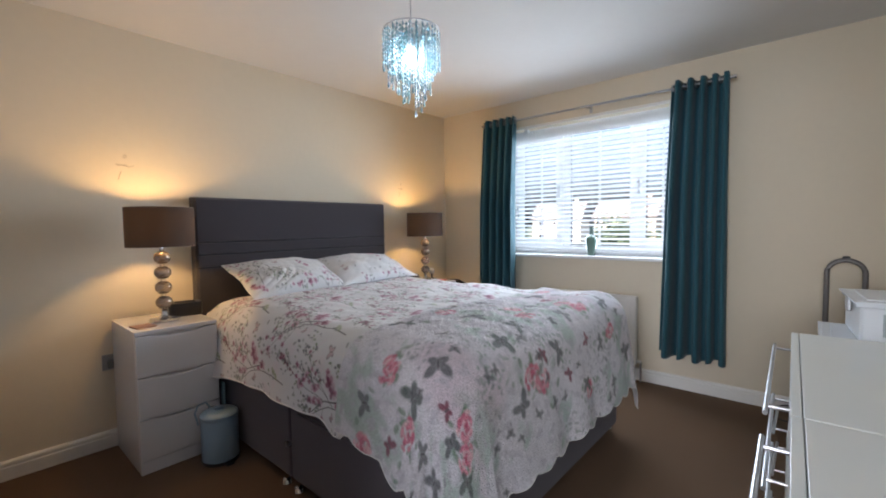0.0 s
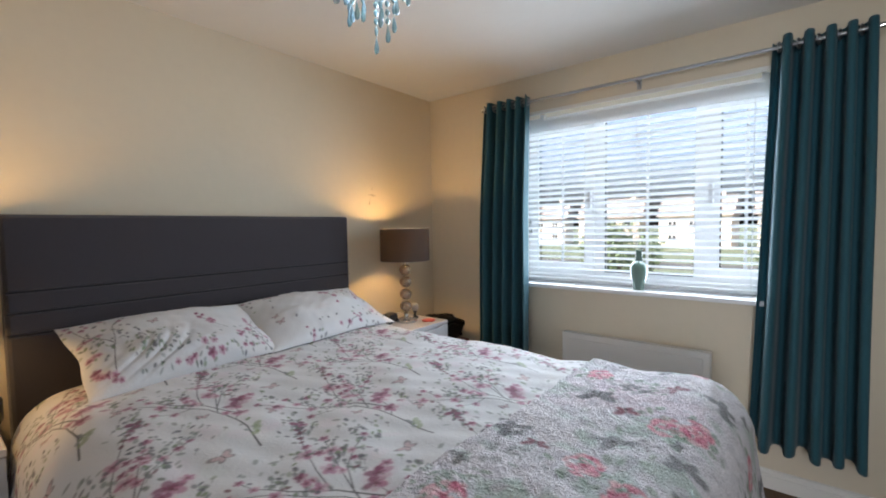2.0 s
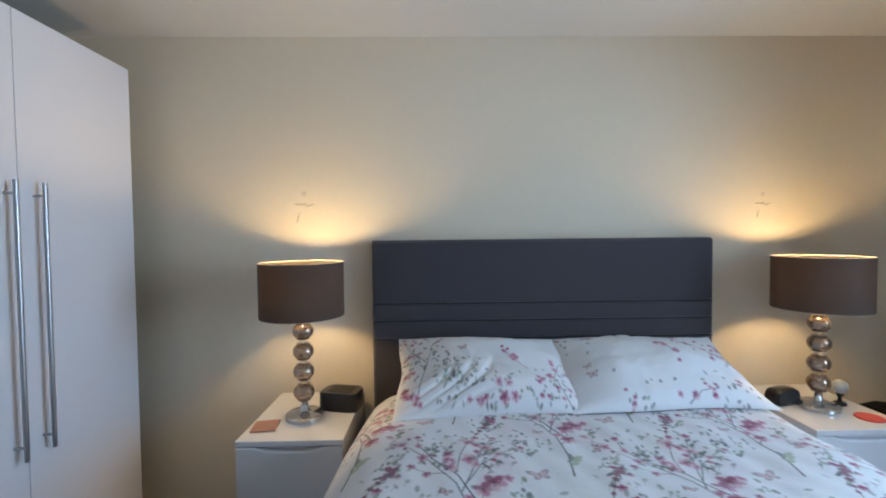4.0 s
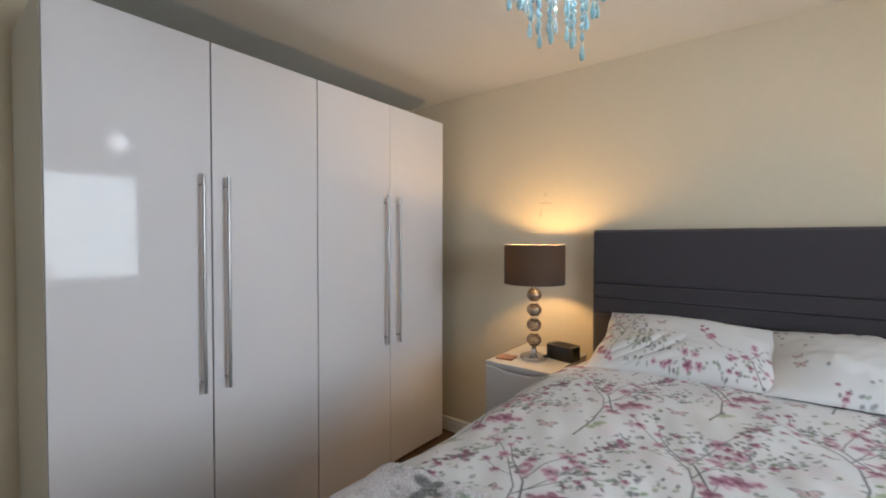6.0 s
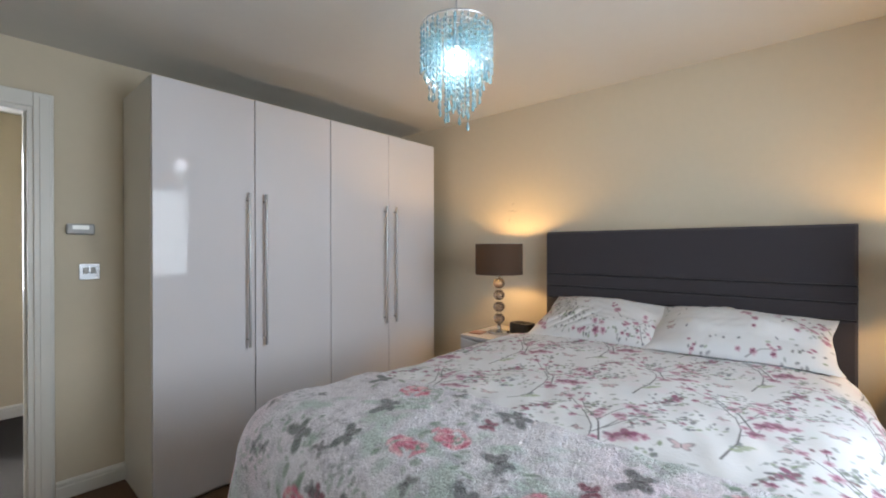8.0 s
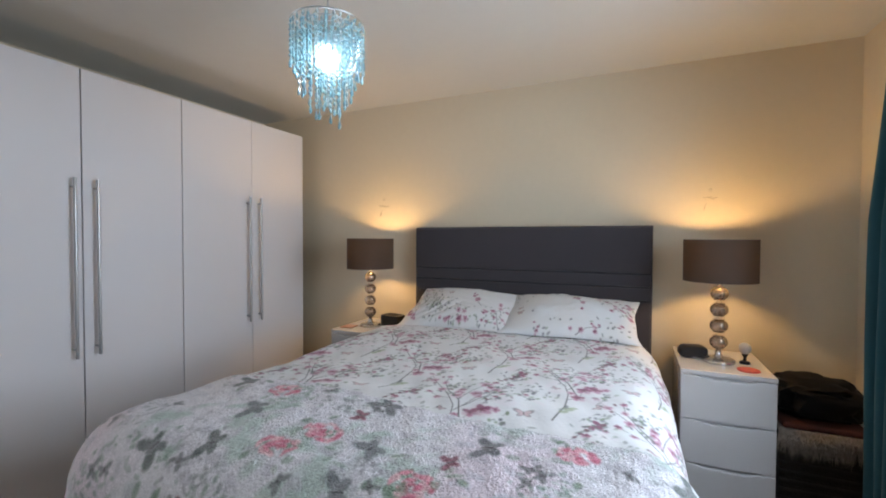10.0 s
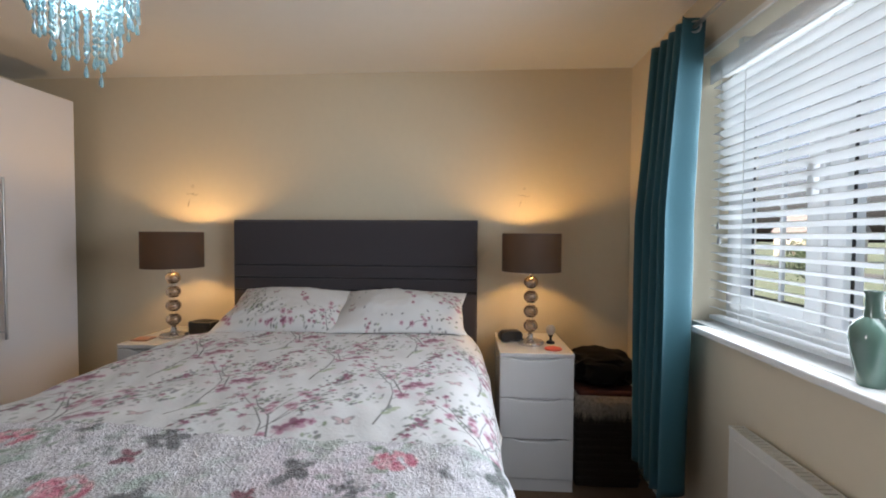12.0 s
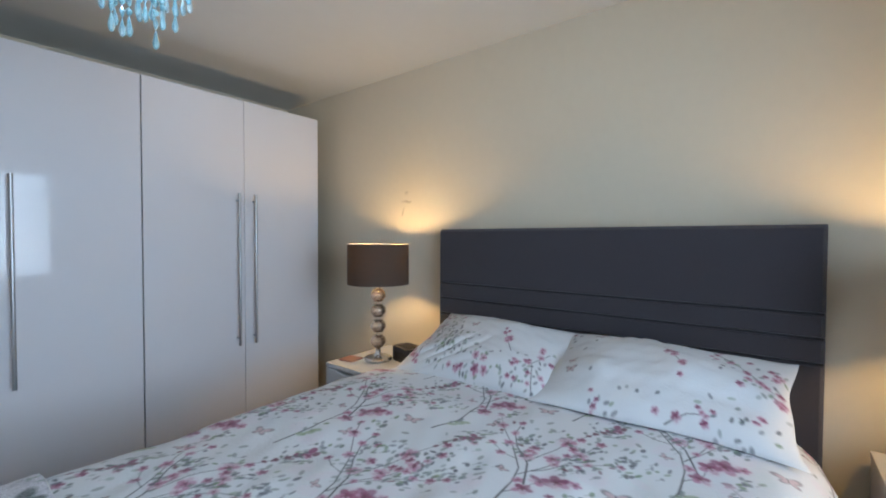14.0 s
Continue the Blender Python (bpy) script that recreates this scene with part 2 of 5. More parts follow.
# ---- mesh helpers ----
def part(name, bm, material, parent=None, label="", smooth=False, loc=None):
    me = bpy.data.meshes.new(name)
    bm.normal_update()
    bm.to_mesh(me)
    bm.free()
    me.materials.append(material)
    if smooth:
        me.polygons.foreach_set("use_smooth", [True] * len(me.polygons))
        me.set_sharp_from_angle(angle=radians(40))
    ob = new(name, me)
    ob.parent = parent
    if loc:
        ob.location = loc
    if label:
        ob["label"] = label
    return ob


def thing(name, loc, label, category, group="", kind="", turn=0.0):
    ob = new(name)
    ob.empty_display_size = 0.1
    ob.matrix_basis = pose(*loc, 0, 0, turn)
    return tagged(ob, label, category, group, kind)


def box(x0, x1, y0, y1, z0, z1, bevel=0.004, seg=2, bm=None):
    out = bm or bmesh.new()
    r = bmesh.ops.create_cube(out, size=1.0)
    bmesh.ops.transform(out, matrix=Matrix.LocRotScale(((x0 + x1) / 2, (y0 + y1) / 2, (z0 + z1) / 2), None, (x1 - x0, y1 - y0, z1 - z0)), verts=r["verts"])
    if bevel:
        edges = list({e for v in r["verts"] for e in v.link_edges})
        bmesh.ops.bevel(out, geom=edges, offset=bevel, segments=seg, profile=0.5, affect="EDGES")
    return out


def lathe(profile, n=32, bm=None, centre=(0, 0, 0), flat=1.0):
    """Turns (radius, height) pairs about the z axis."""
    out = bm or bmesh.new()
    rings = []
    for r, z in profile:
        if r < 1e-6:
            rings.append([out.verts.new((centre[0], centre[1], centre[2] + z))])
        else:
            rings.append([out.verts.new((centre[0] + r * math.cos(2 * math.pi * k / n), centre[1] + flat * r * math.sin(2 * math.pi * k / n), centre[2] + z)) for k in range(n)])
    for a, b in zip(rings, rings[1:]):
        for k in range(n):
            p, q = a[k % len(a)], a[(k + 1) % len(a)]
            s, u = b[(k + 1) % len(b)], b[k % len(b)]
            vs = list(dict.fromkeys((p, q, s, u)))
            if len(vs) > 2:
                out.faces.new(vs)
    return out


def tube(points, radius, n=10, bm=None, closed=False, flat=1.0):
    out = bm or bmesh.new()
    pts = [Vector(p) for p in points]
    rings = []
    up = Vector((0, 0, 1))
    for i, p in enumerate(pts):
        a = pts[i - 1] if (i or closed) else p
        b = pts[(i + 1) % len(pts)] if (i + 1 < len(pts) or closed) else p
        d = (b - a).normalized()
        ref = up if abs(d.z) < 0.95 else Vector((0, 1, 0))
        s = d.cross(ref).normalized()
        w = s.cross(d)
        rings.append([out.verts.new(p + radius * (math.cos(2 * math.pi * k / n) * s + flat * math.sin(2 * math.pi * k / n) * w)) for k in range(n)])
    pairs = list(zip(rings, rings[1:])) + ([(rings[-1], rings[0])] if closed else [])
    for a, b in pairs:
        for k in range(n):
            out.faces.new((a[k], a[(k + 1) % n], b[(k + 1) % n], b[k]))
    if not closed:
        out.faces.new(rings[0][::-1])
        out.faces.new(rings[-1])
    return out


def rounded_slab(w, h, r, depth, n=8):
    """A slab in the y-z plane with rounded corners, from x = 0 to depth."""
    out = bmesh.new()
    ring = []
    for cy, cz, a0 in ((w / 2 - r, h / 2 - r, 0), (-w / 2 + r, h / 2 - r, 90), (-w / 2 + r, -h / 2 + r, 180), (w / 2 - r, -h / 2 + r, 270)):
        for k in range(n + 1):
            a = radians(a0 + 90 * k / n)
            ring.append((cy + r * math.cos(a), cz + r * math.sin(a)))
    e = min(depth * 0.3, r * 0.3)
    rows = []
    for x, k in ((0, 1 - e / w), (e, 1), (depth - e, 1), (depth, 1 - 2 * e / w)):
        rows.append([out.verts.new((x, y * k, z * k)) for y, z in ring])
    for a, b in zip(rows, rows[1:]):
        for k in range(len(a)):
            out.faces.new((a[k], a[(k + 1) % len(a)], b[(k + 1) % len(a)], b[k]))
    out.faces.new(rows[0][::-1])
    out.faces.new(rows[-1])
    return out


def sheet(name, P, material, parent, colours=None, label="", thick=0.0):
    """A cloth from a grid of points P[i, j] with the print's colours at its points."""
    n, m = P.shape[:2]
    idx = np.arange(n * m).reshape(n, m)
    quads = np.stack([idx[:-1, :-1], idx[1:, :-1], idx[1:, 1:], idx[:-1, 1:]], -1).reshape(-1, 4)
    me = bpy.data.meshes.new(name)
    me.vertices.add(n * m)
    me.vertices.foreach_set("co", P.reshape(-1).astype(np.float32))
    me.loops.add(quads.size)
    me.loops.foreach_set("vertex_index", quads.reshape(-1).astype(np.int32))
    me.polygons.add(len(quads))
    me.polygons.foreach_set("loop_start", np.arange(0, quads.size, 4, dtype=np.int32))
    me.update(calc_edges=True)
    me.polygons.foreach_set("use_smooth", np.ones(len(quads), dtype=bool))
    if colours is not None:
        at = me.color_attributes.new("print", "FLOAT_COLOR", "POINT")
        c4 = np.ones((n * m, 4), np.float32)
        c4[:, :3] = colours.reshape(-1, 3)
        at.data.foreach_set("color", c4.reshape(-1))
    me.materials.append(material)
    ob = new(name, me)
    ob.parent = parent
    if label:
        ob["label"] = label
    if thick:
        so = ob.modifiers.new("thickness", "SOLIDIFY")
        so.thickness, so.offset = thick, -1
    return ob


def waves(x, y, seed, scale, terms=5):
    """Smooth uneven waves, about -1 to 1, at points x, y."""
    g = np.random.default_rng(seed)
    out = 0
    for k in range(terms):
        a, f = g.uniform(0, 2 * np.pi), scale * g.uniform(0.6, 1.8)
        out = out + np.sin(f * (x * np.cos(a) + y * np.sin(a)) + g.uniform(0, 6.28)) / terms
    return out * 1.6


def structure(name, bm, material, label, category):
    return tagged(part(name, bm, material), label, category, kind="structure")


# ---- the room ----
XE, YS, YN, H = 3.36, -2.30, 1.68, 2.32
WX0, WX1, WZ0, WZ1 = 0.745, 2.30, 0.945, 2.068
DX0, DX1, DH = 2.475, 3.235, 2.0
T = 0.26
structure("floor", box(-0.1, XE + 0.1, YS - 0.1, YN + 0.1, -0.12, 0.0, 0), M_CARPET, "brown wall-to-wall carpet with a short dense pile", "floor")
structure("ceiling", box(-T, XE + T, YS - 0.1, YN + T, H, H + 0.15, 0), M_CEIL, "matt white painted plaster ceiling", "ceiling")
structure("wall_west", box(-0.12, 0.0, YS - 0.1, YN, -0.1, H, 0), M_WALL, "cream painted plaster wall behind the headboard", "wall")
structure("wall_east", box(XE, XE + 0.12, YS - 0.1, YN, -0.1, H, 0), M_WALL, "cream painted plaster wall behind the chests", "wall")
wn_bm = box(-0.12, WX0, YN, YN + T, -0.1, H, 0)
box(WX1, XE + 0.12, YN, YN + T, -0.1, H, 0, bm=wn_bm)
box(WX0, WX1, YN, YN + T, -0.1, WZ0 - 0.028, 0, bm=wn_bm)
box(WX0, WX1, YN, YN + T, WZ1, H, 0, bm=wn_bm)
structure("wall_north", wn_bm, M_WALL, "cream painted plaster wall around the window", "wall")
ws_bm = box(0.0, DX0, YS - 0.1, YS, -0.1, H, 0)
box(DX1, XE, YS - 0.1, YS, -0.1, H, 0, bm=ws_bm)
box(DX0, DX1, YS - 0.1, YS, DH, H, 0, bm=ws_bm)
structure("wall_south", ws_bm, M_WALL, "cream painted plaster wall with the doorway", "wall")


def skirting(name, length, loc, turn):
    """A moulded board along local x, its face towards local +y."""
    bm = bmesh.new()
    prof = [(0, 0), (0.016, 0), (0.016, 0.062), (0.0125, 0.066), (0.0125, 0.073), (0.0155, 0.076), (0.014, 0.086), (0.006, 0.093), (0, 0.095)]
    ends = [[bm.verts.new((x, y, z)) for y, z in prof] for x in (0, length)]
    for k in range(len(prof)):
        bm.faces.new((ends[0][k], ends[1][k], ends[1][(k + 1) % len(prof)], ends[0][(k + 1) % len(prof)]))
    bm.faces.new(ends[0])
    bm.faces.new(ends[1][::-1])
    bmesh.ops.recalc_face_normals(bm, faces=bm.faces)
    ob = structure(name, bm, M_TRIM, "white painted moulded skirting board along the wall", "skirting board")
    ob.matrix_basis = pose(*loc, 0, 0, turn)


skirting("baseboard_west", YN - YS, (0, YN, 0), -90)
skirting("baseboard_north", XE - 0.016, (XE, YN, 0), 180)
skirting("baseboard_east", YN - YS, (XE, YS, 0), 90)
skirting("baseboard_south", DX0 - 0.075, (0.0, YS, 0), 0)

# doorway: lining and architrave, no leaf in view
dl = box(DX0, DX0 + 0.025, YS - 0.104, YS + 0.002, 0, DH, 0.002)
box(DX1 - 0.025, DX1, YS - 0.104, YS + 0.002, 0, DH, 0.002, bm=dl)
box(DX0 + 0.025, DX1 - 0.025, YS - 0.104, YS + 0.002, DH - 0.025, DH, 0.002, bm=dl)
box(DX0 + 0.025, DX0 + 0.037, YS - 0.075, YS - 0.04, 0, DH - 0.025, 0.001, bm=dl)
structure("door_lining", dl, M_TRIM, "white painted door lining of the open doorway", "door frame")
for nm, a, b, z0, z1 in (("architrave", DX0 - 0.072, DX0 + 0.004, 0, DH + 0.07), ("architrave", DX1 - 0.004, DX1 + 0.072, 0, DH + 0.07)):
    bm = box(a, b, YS, YS + 0.016, z0, z1, 0.004)
    box(a + 0.012, b - 0.022, YS + 0.014, YS + 0.021, z0, z1 - 0.02, 0.003, bm=bm)
    structure("trim_" + nm, bm, M_TRIM, "white painted moulded architrave beside the doorway", "architrave")
bm = box(DX0 + 0.005, DX1 - 0.005, YS, YS + 0.016, DH - 0.004, DH + 0.07, 0.004)
structure("trim_architrave_head", bm, M_TRIM, "white painted moulded architrave over the doorway", "architrave")
latch = thing("latch_plate", (DX0 + 0.025, YS - 0.03, 0.98), "small steel latch plate on the door lining", "latch plate")
part("plate", box(0, 0.002, -0.012, 0.012, -0.03, 0.03, 0.0005, 1), M_STEEL, latch)

# landing beyond the doorway
structure("floor_landing", box(1.2, 4.6, -4.1, YS - 0.1, -0.12, -0.004, 0), M_HALLCARPET, "dark grey carpet on the landing", "floor")
wl_bm = box(1.2, 2.65, -4.16, -4.0, -0.1, H, 0)
box(3.55, 4.6, -4.16, -4.0, -0.1, H, 0, bm=wl_bm)
box(2.65, 3.55, -4.16, -4.0, -0.1, 0.97, 0, bm=wl_bm)
box(2.65, 3.55, -4.16, -4.0, 2.03, H, 0, bm=wl_bm)
structure("wall_landing", wl_bm, M_WALL, "cream painted landing wall", "wall")
structure("wall_landing_side", box(1.1, 1.2, -4.16, YS - 0.1, -0.1, H, 0), M_WALL, "cream painted landing side wall", "wall")
structure("wall_landing_end", box(4.6, 4.7, -4.16, YS - 0.1, -0.1, H, 0), M_WALL, "cream painted landing end wall", "wall")
structure("ceiling_landing", box(1.1, 4.7, -4.16, YS - 0.1, H, H + 0.15, 0), M_CEIL, "white painted landing ceiling", "ceiling")
skirting("baseboard_landing", 3.4, (1.2, -4.0, 0), 0)

# ---- window ----
structure("window_sill", box(0.86, 2.155, YN - 0.062, YN - 0.001, WZ0 - 0.026, WZ0, 0.006, 3), M_SILL, "white gloss painted window sill with rounded edge", "window sill")
structure("window_board", box(WX0 + 0.001, WX1 - 0.001, YN - 0.001, YN + 0.15, WZ0 - 0.026, WZ0, 0), M_SILL, "white gloss painted window board inside the recess", "window sill")
bead = thing("trim_reveal_edge", (0, 0, 0), "white painted edge bead over the window recess", "trim", kind="structure")
part("bead", box(WX0 - 0.01, WX1 + 0.01, YN - 0.008, YN + 0.004, WZ1 - 0.012, WZ1 + 0.012, 0.004), M_TRIM, bead)
win = thing("window_1", (0, YN + 0.14, 0), "white three-light upvc window looking out over gardens", "window", kind="structure")
FY0, FY1 = 0.0, 0.06
MULL = (1.285, 1.855)


def frame_ring(x0, x1, z0, z1, w, y0, y1):
    bm = box(x0, x0 + w, y0, y1, z0, z1, 0.004)
    box(x1 - w, x1, y0, y1, z0, z1, 0.004, bm=bm)
    box(x0 + w, x1 - w, y0, y1, z0, z0 + w, 0.004, bm=bm)
    box(x0 + w, x1 - w, y0, y1, z1 - w, z1, 0.004, bm=bm)
    return bm


fr = part("window_frame", frame_ring(WX0, WX1, WZ0, WZ1, 0.075, FY0, FY1), M_UPVC, win)
for mx in MULL:
    part("mullion", box(mx - 0.035, mx + 0.035, FY0, FY1, WZ0 + 0.075, WZ1 - 0.075, 0.004), M_UPVC, win)
spans = [(WX0 + 0.075, MULL[0] - 0.035), (MULL[0] + 0.035, MULL[1] - 0.035), (MULL[1] + 0.035, WX1 - 0.075)]
for k, (a, b) in enumerate(spans):
    z0, z1 = WZ0 + 0.075, WZ1 - 0.075
    if k != 1:
        s = part("sash", frame_ring(a - 0.012, b + 0.012, z0 - 0.012, z1 + 0.012, 0.065, -0.018, -0.001), M_UPVC, win)
        hx = b - 0.012 if k == 0 else a + 0.012
        part("window_handle", box(hx - 0.012, hx + 0.012, -0.045, -0.019, 1.42, 1.54, 0.005), M_UPVC, s)
        a, b, z0, z1 = a + 0.053, b - 0.053, z0 + 0.053, z1 - 0.053
    part("seal", frame_ring(a - 0.004, b + 0.004, z0 - 0.004, z1 + 0.004, 0.008, 0.02, 0.031), M_SEAL, win)
    p = part("pane", box(a, b, 0.022, 0.028, z0, z1, 0), M_PANE, win)
    p.visible_shadow = False
    part("glazing_bar", box((a + b) / 2 - 0.007, (a + b) / 2 + 0.007, 0.018, 0.032, z0, z1, 0.001, 1), M_UPVC, win)
    part("glazing_bar", box(a, b, 0.0185, 0.0315, (z0 + z1) / 2 + 0.12, (z0 + z1) / 2 + 0.134, 0.001, 1), M_UPVC, win)

# unseen window added on the landing, facing the doorway, to carry the fill lamp
win2 = thing("window_added", (0, -4.14, 0), "added unseen white upvc window on the landing facing the doorway", "window", kind="structure")
part("window_frame", frame_ring(2.65, 3.55, 0.97, 2.03, 0.055, 0.0, 0.06), M_UPVC, win2)
p = part("pane", box(2.705, 3.495, 0.026, 0.032, 1.025, 1.975, 0), M_PANE, win2)
p.visible_shadow = False
part("window_sill", box(2.63, 3.57, 0.135, 0.20, 0.945, 0.969, 0.005), M_SILL, win2)

# venetian blind
BY = YN + 0.085
blind = thing("venetian_blind", (1.53, BY, WZ0), "white venetian blind with open slats in the window recess", "blind")
part("headrail", box(-0.765, 0.765, -0.03, 0.03, 1.030, 1.080, 0.004), M_SLAT, blind)
part("valance", box(-0.768, 0.768, -0.042, -0.033, 1.004, 1.082, 0.003), M_SLAT, blind)
for bx in (-0.60, 0.60):
    part("bracket", box(bx - 0.015, bx + 0.015, -0.02, 0.02, 1.079, WZ1 - WZ0, 0.001, 1), M_SLAT, blind)
part("bottom_rail", box(-0.765, 0.765, -0.026, 0.026, 0.012, 0.030, 0.004), M_SLAT, blind)
slat_me = None
PITCH = 0.0385
for k in range(25):
    z = 0.058 + k * PITCH
    if slat_me is None:
        bm = bmesh.new()
        prof = [(-0.025, 0.0), (-0.013, 0.0022), (0.0, 0.003), (0.013, 0.0022), (0.025, 0.0)]
        rows = [[bm.verts.new((x, y, zz + d)) for y, zz in prof for d in (0,)] for x in (-0.765, 0.765)]
        low = [[bm.verts.new((x, y, zz - 0.0026)) for y, zz in prof] for x in (-0.765, 0.765)]
        for i in range(4):
            bm.faces.new((rows[0][i], rows[1][i], rows[1][i + 1], rows[0][i + 1]))
            bm.faces.new((low[0][i + 1], low[1][i + 1], low[1][i], low[0][i]))
        bm.faces.new((rows[0][0], low[0][0], low[1][0], rows[1][0]))
        bm.faces.new((rows[0][4], rows[1][4], low[1][4], low[0][4]))
        bmesh.ops.recalc_face_normals(bm, faces=bm.faces)
        s = part("slat", bm, M_SLAT, blind, smooth=True)
        slat_me = s.data
    else:
        s = new("slat", slat_me)
        s.parent = blind
    s.matrix_basis = pose(0, 0, z, SLAT_TILT + random.uniform(-1.2, 1.2), 0, random.uniform(-0.12, 0.12))
for cx in (-0.56, 0.0, 0.56):
    for cy in (-0.024, 0.024):
        part("ladder_cord", tube([(cx, cy, 0.03), (cx, cy, 1.03)], 0.0013, 6), M_CORD, blind)
pc = part("pull_cord", tube([(-0.675, -0.047, 1.03), (-0.677, -0.048, 0.75), (-0.675, -0.047, 0.42)], 0.0015, 6), M_CORD, blind)
for z in (0.42, 0.36):
    part("cord_toggle", lathe([(0, 0.03), (0.004, 0.028), (0.007, 0.008), (0.006, 0), (0, 0)], 12), M_STEEL, pc, loc=(-0.675 + (0.008 if z < 0.4 else 0), -0.047, z - 0.028))

# vase on the sill
vase = thing("vase", (1.563, YN + 0.010, WZ0), "celadon green glazed ceramic vase with narrow neck on the sill", "vase")
part("body", lathe([(0, 0), (0.027, 0), (0.029, 0.006), (0.032, 0.03), (0.042, 0.08), (0.047, 0.115), (0.044, 0.14), (0.032, 0.158), (0.019, 0.168), (0.017, 0.19), (0.017, 0.222), (0.020, 0.228), (0.020, 0.232), (0.014, 0.232), (0.013, 0.17), (0, 0.165)], 36), M_VASE, vase, smooth=True)

# ---- curtains and rod ----
ROD_Y, ROD_Z = YN - 0.098, 2.125
rod = thing("curtain_rod", (1.55, ROD_Y, ROD_Z), "polished steel curtain rod on wall brackets over the window", "curtain rod")
part("pole", tube([(-0.955, 0, 0), (0.955, 0, 0)], 0.0085, 14), M_STEEL, rod, smooth=True)
for sx in (-1, 1):
    part("finial", tube([(sx * 0.955, 0, 0), (sx * 0.99, 0, 0)], 0.014, 14), M_CHROME, rod, smooth=True)
for bx in (-0.93, 0.01, 0.93):
    bm = box(bx - 0.006, bx + 0.006, 0.006, 0.098, -0.008, 0.004, 0.002)
    box(bx - 0.012, bx + 0.012, 0.091, 0.098, -0.035, 0.03, 0.003, bm=bm)
    tube([(bx, -0.002, -0.016), (bx, 0.008, -0.012)], 0.005, 8, bm=bm)
    part("bracket", bm, M_STEEL, rod)


def curtain(x0t, x1t, x0b, x1b, folds, seed, label, z0, tail=0.0):
    base = thing("curtain", ((x0t + x1t) / 2, ROD_Y, z0), label, "curtain", "curtains at the window")
    cx = (x0t + x1t) / 2
    ZT = ROD_Z + 0.035 - z0
    n, m = 70, folds * 26
    v = np.linspace(0, 1, n)[:, None]
    u = np.linspace(0, 1, m)[None, :]
    ph = 2 * np.pi * (folds - tail) * (u + 0.018 * np.sin(5 * u + seed))
    drift = 0.35 * waves(u * 3 + 0 * v, v * 1.6, seed, 2.0) * v
    amp = 0.056 + 0.014 * np.clip(2.5 * v, 0, 1)
    x = (x0t + (x1t - x0t) * u) * (1 - v) + (x0b + (x1b - x0b) * u) * v - cx - 0.006 * np.sin(2 * (ph + drift))
    y = amp * np.sin(ph + drift) * (1 + 0.25 * np.sin(3.1 * u + seed)) + 0.010 * waves(u * 4 + 0 * v, v * 3, seed + 5, 1.5) * v - 0.045 * np.clip(2.5 * v, 0, 1)
    z = ZT * (1 - v) + 0 * u + 0.012 * np.sin(ph * 0.5 + 1) * v ** 6
    sheet("drape", np.stack([x, y, z], -1), M_TEAL, base, thick=0.003)
    for k in range(folds * 2):
        ub = (k + 0.5) / (folds * 2)
        xe = x0t + (x1t - x0t) * ub - cx
        ring = [(0.006 * math.cos(a), 0.021 * math.cos(a), 0.021 * math.sin(a)) for a in np.linspace(0, 2 * math.pi, 18, endpoint=False)]
        part("eyelet", tube(ring, 0.0045, 6, closed=True), M_STEEL, base, smooth=True, loc=(xe, 0, ROD_Z - z0))
    return base


curtain(0.575, 0.925, 0.54, 0.93, 5, 3, "drawn-back teal eyelet curtain hanging in deep folds", 0.25, 0.32)
curtain(2.165, 2.505, 2.11, 2.52, 5, 8, "teal eyelet curtain in deep folds stopping above the floor", 0.265)

# ---- radiator ----
rad = thing("radiator", (1.53, YN, 0.12), "white enamelled panel radiator under the window sill", "radiator")
bm = box(-0.40, 0.40, -0.062, -0.05, 0.0, 0.522, 0.004)
box(-0.37, 0.37, -0.0645, -0.06, 0.03, 0.495, 0.003, bm=bm)
part("front_panel", bm, M_RAD, rad)
gr = box(-0.402, 0.402, -0.064, -0.058, 0.520, 0.53, 0.001, 1)
box(-0.402, 0.402, -0.018, -0.012, 0.520, 0.53, 0.001, 1, bm=gr)
for k in range(41):
    xx = -0.40 + k * 0.02
    box(xx - 0.0065, xx + 0.0065, -0.06, -0.014, 0.522, 0.528, 0, bm=gr)
part("top_grille", gr, M_RAD, rad)
for sx in (-1, 1):
    part("side_panel", box(sx * 0.401 - 0.003, sx * 0.401 + 0.003, -0.06, -0.012, 0.01, 0.528, 0.002, 1), M_RAD, rad)
part("back_panel", box(-0.395, 0.395, -0.018, -0.008, 0.01, 0.515, 0.003), M_RAD, rad)
part("bracket", box(-0.25, -0.22, -0.01, 0.0, 0.05, 0.45, 0.002), M_STEEL, rad)
part("bracket", box(0.22, 0.25, -0.01, 0.0, 0.05, 0.45, 0.002), M_STEEL, rad)
for sx in (-1, 1):
    vl = part("valve", tube([(sx * 0.40, -0.035, 0.03), (sx * 0.44, -0.035, 0.03)], 0.012, 12), M_RAD, rad)
    part("pipe", tube([(sx * 0.435, -0.035, 0.03), (sx * 0.435, -0.035, -0.12)], 0.0075, 10), M_STEEL, vl)

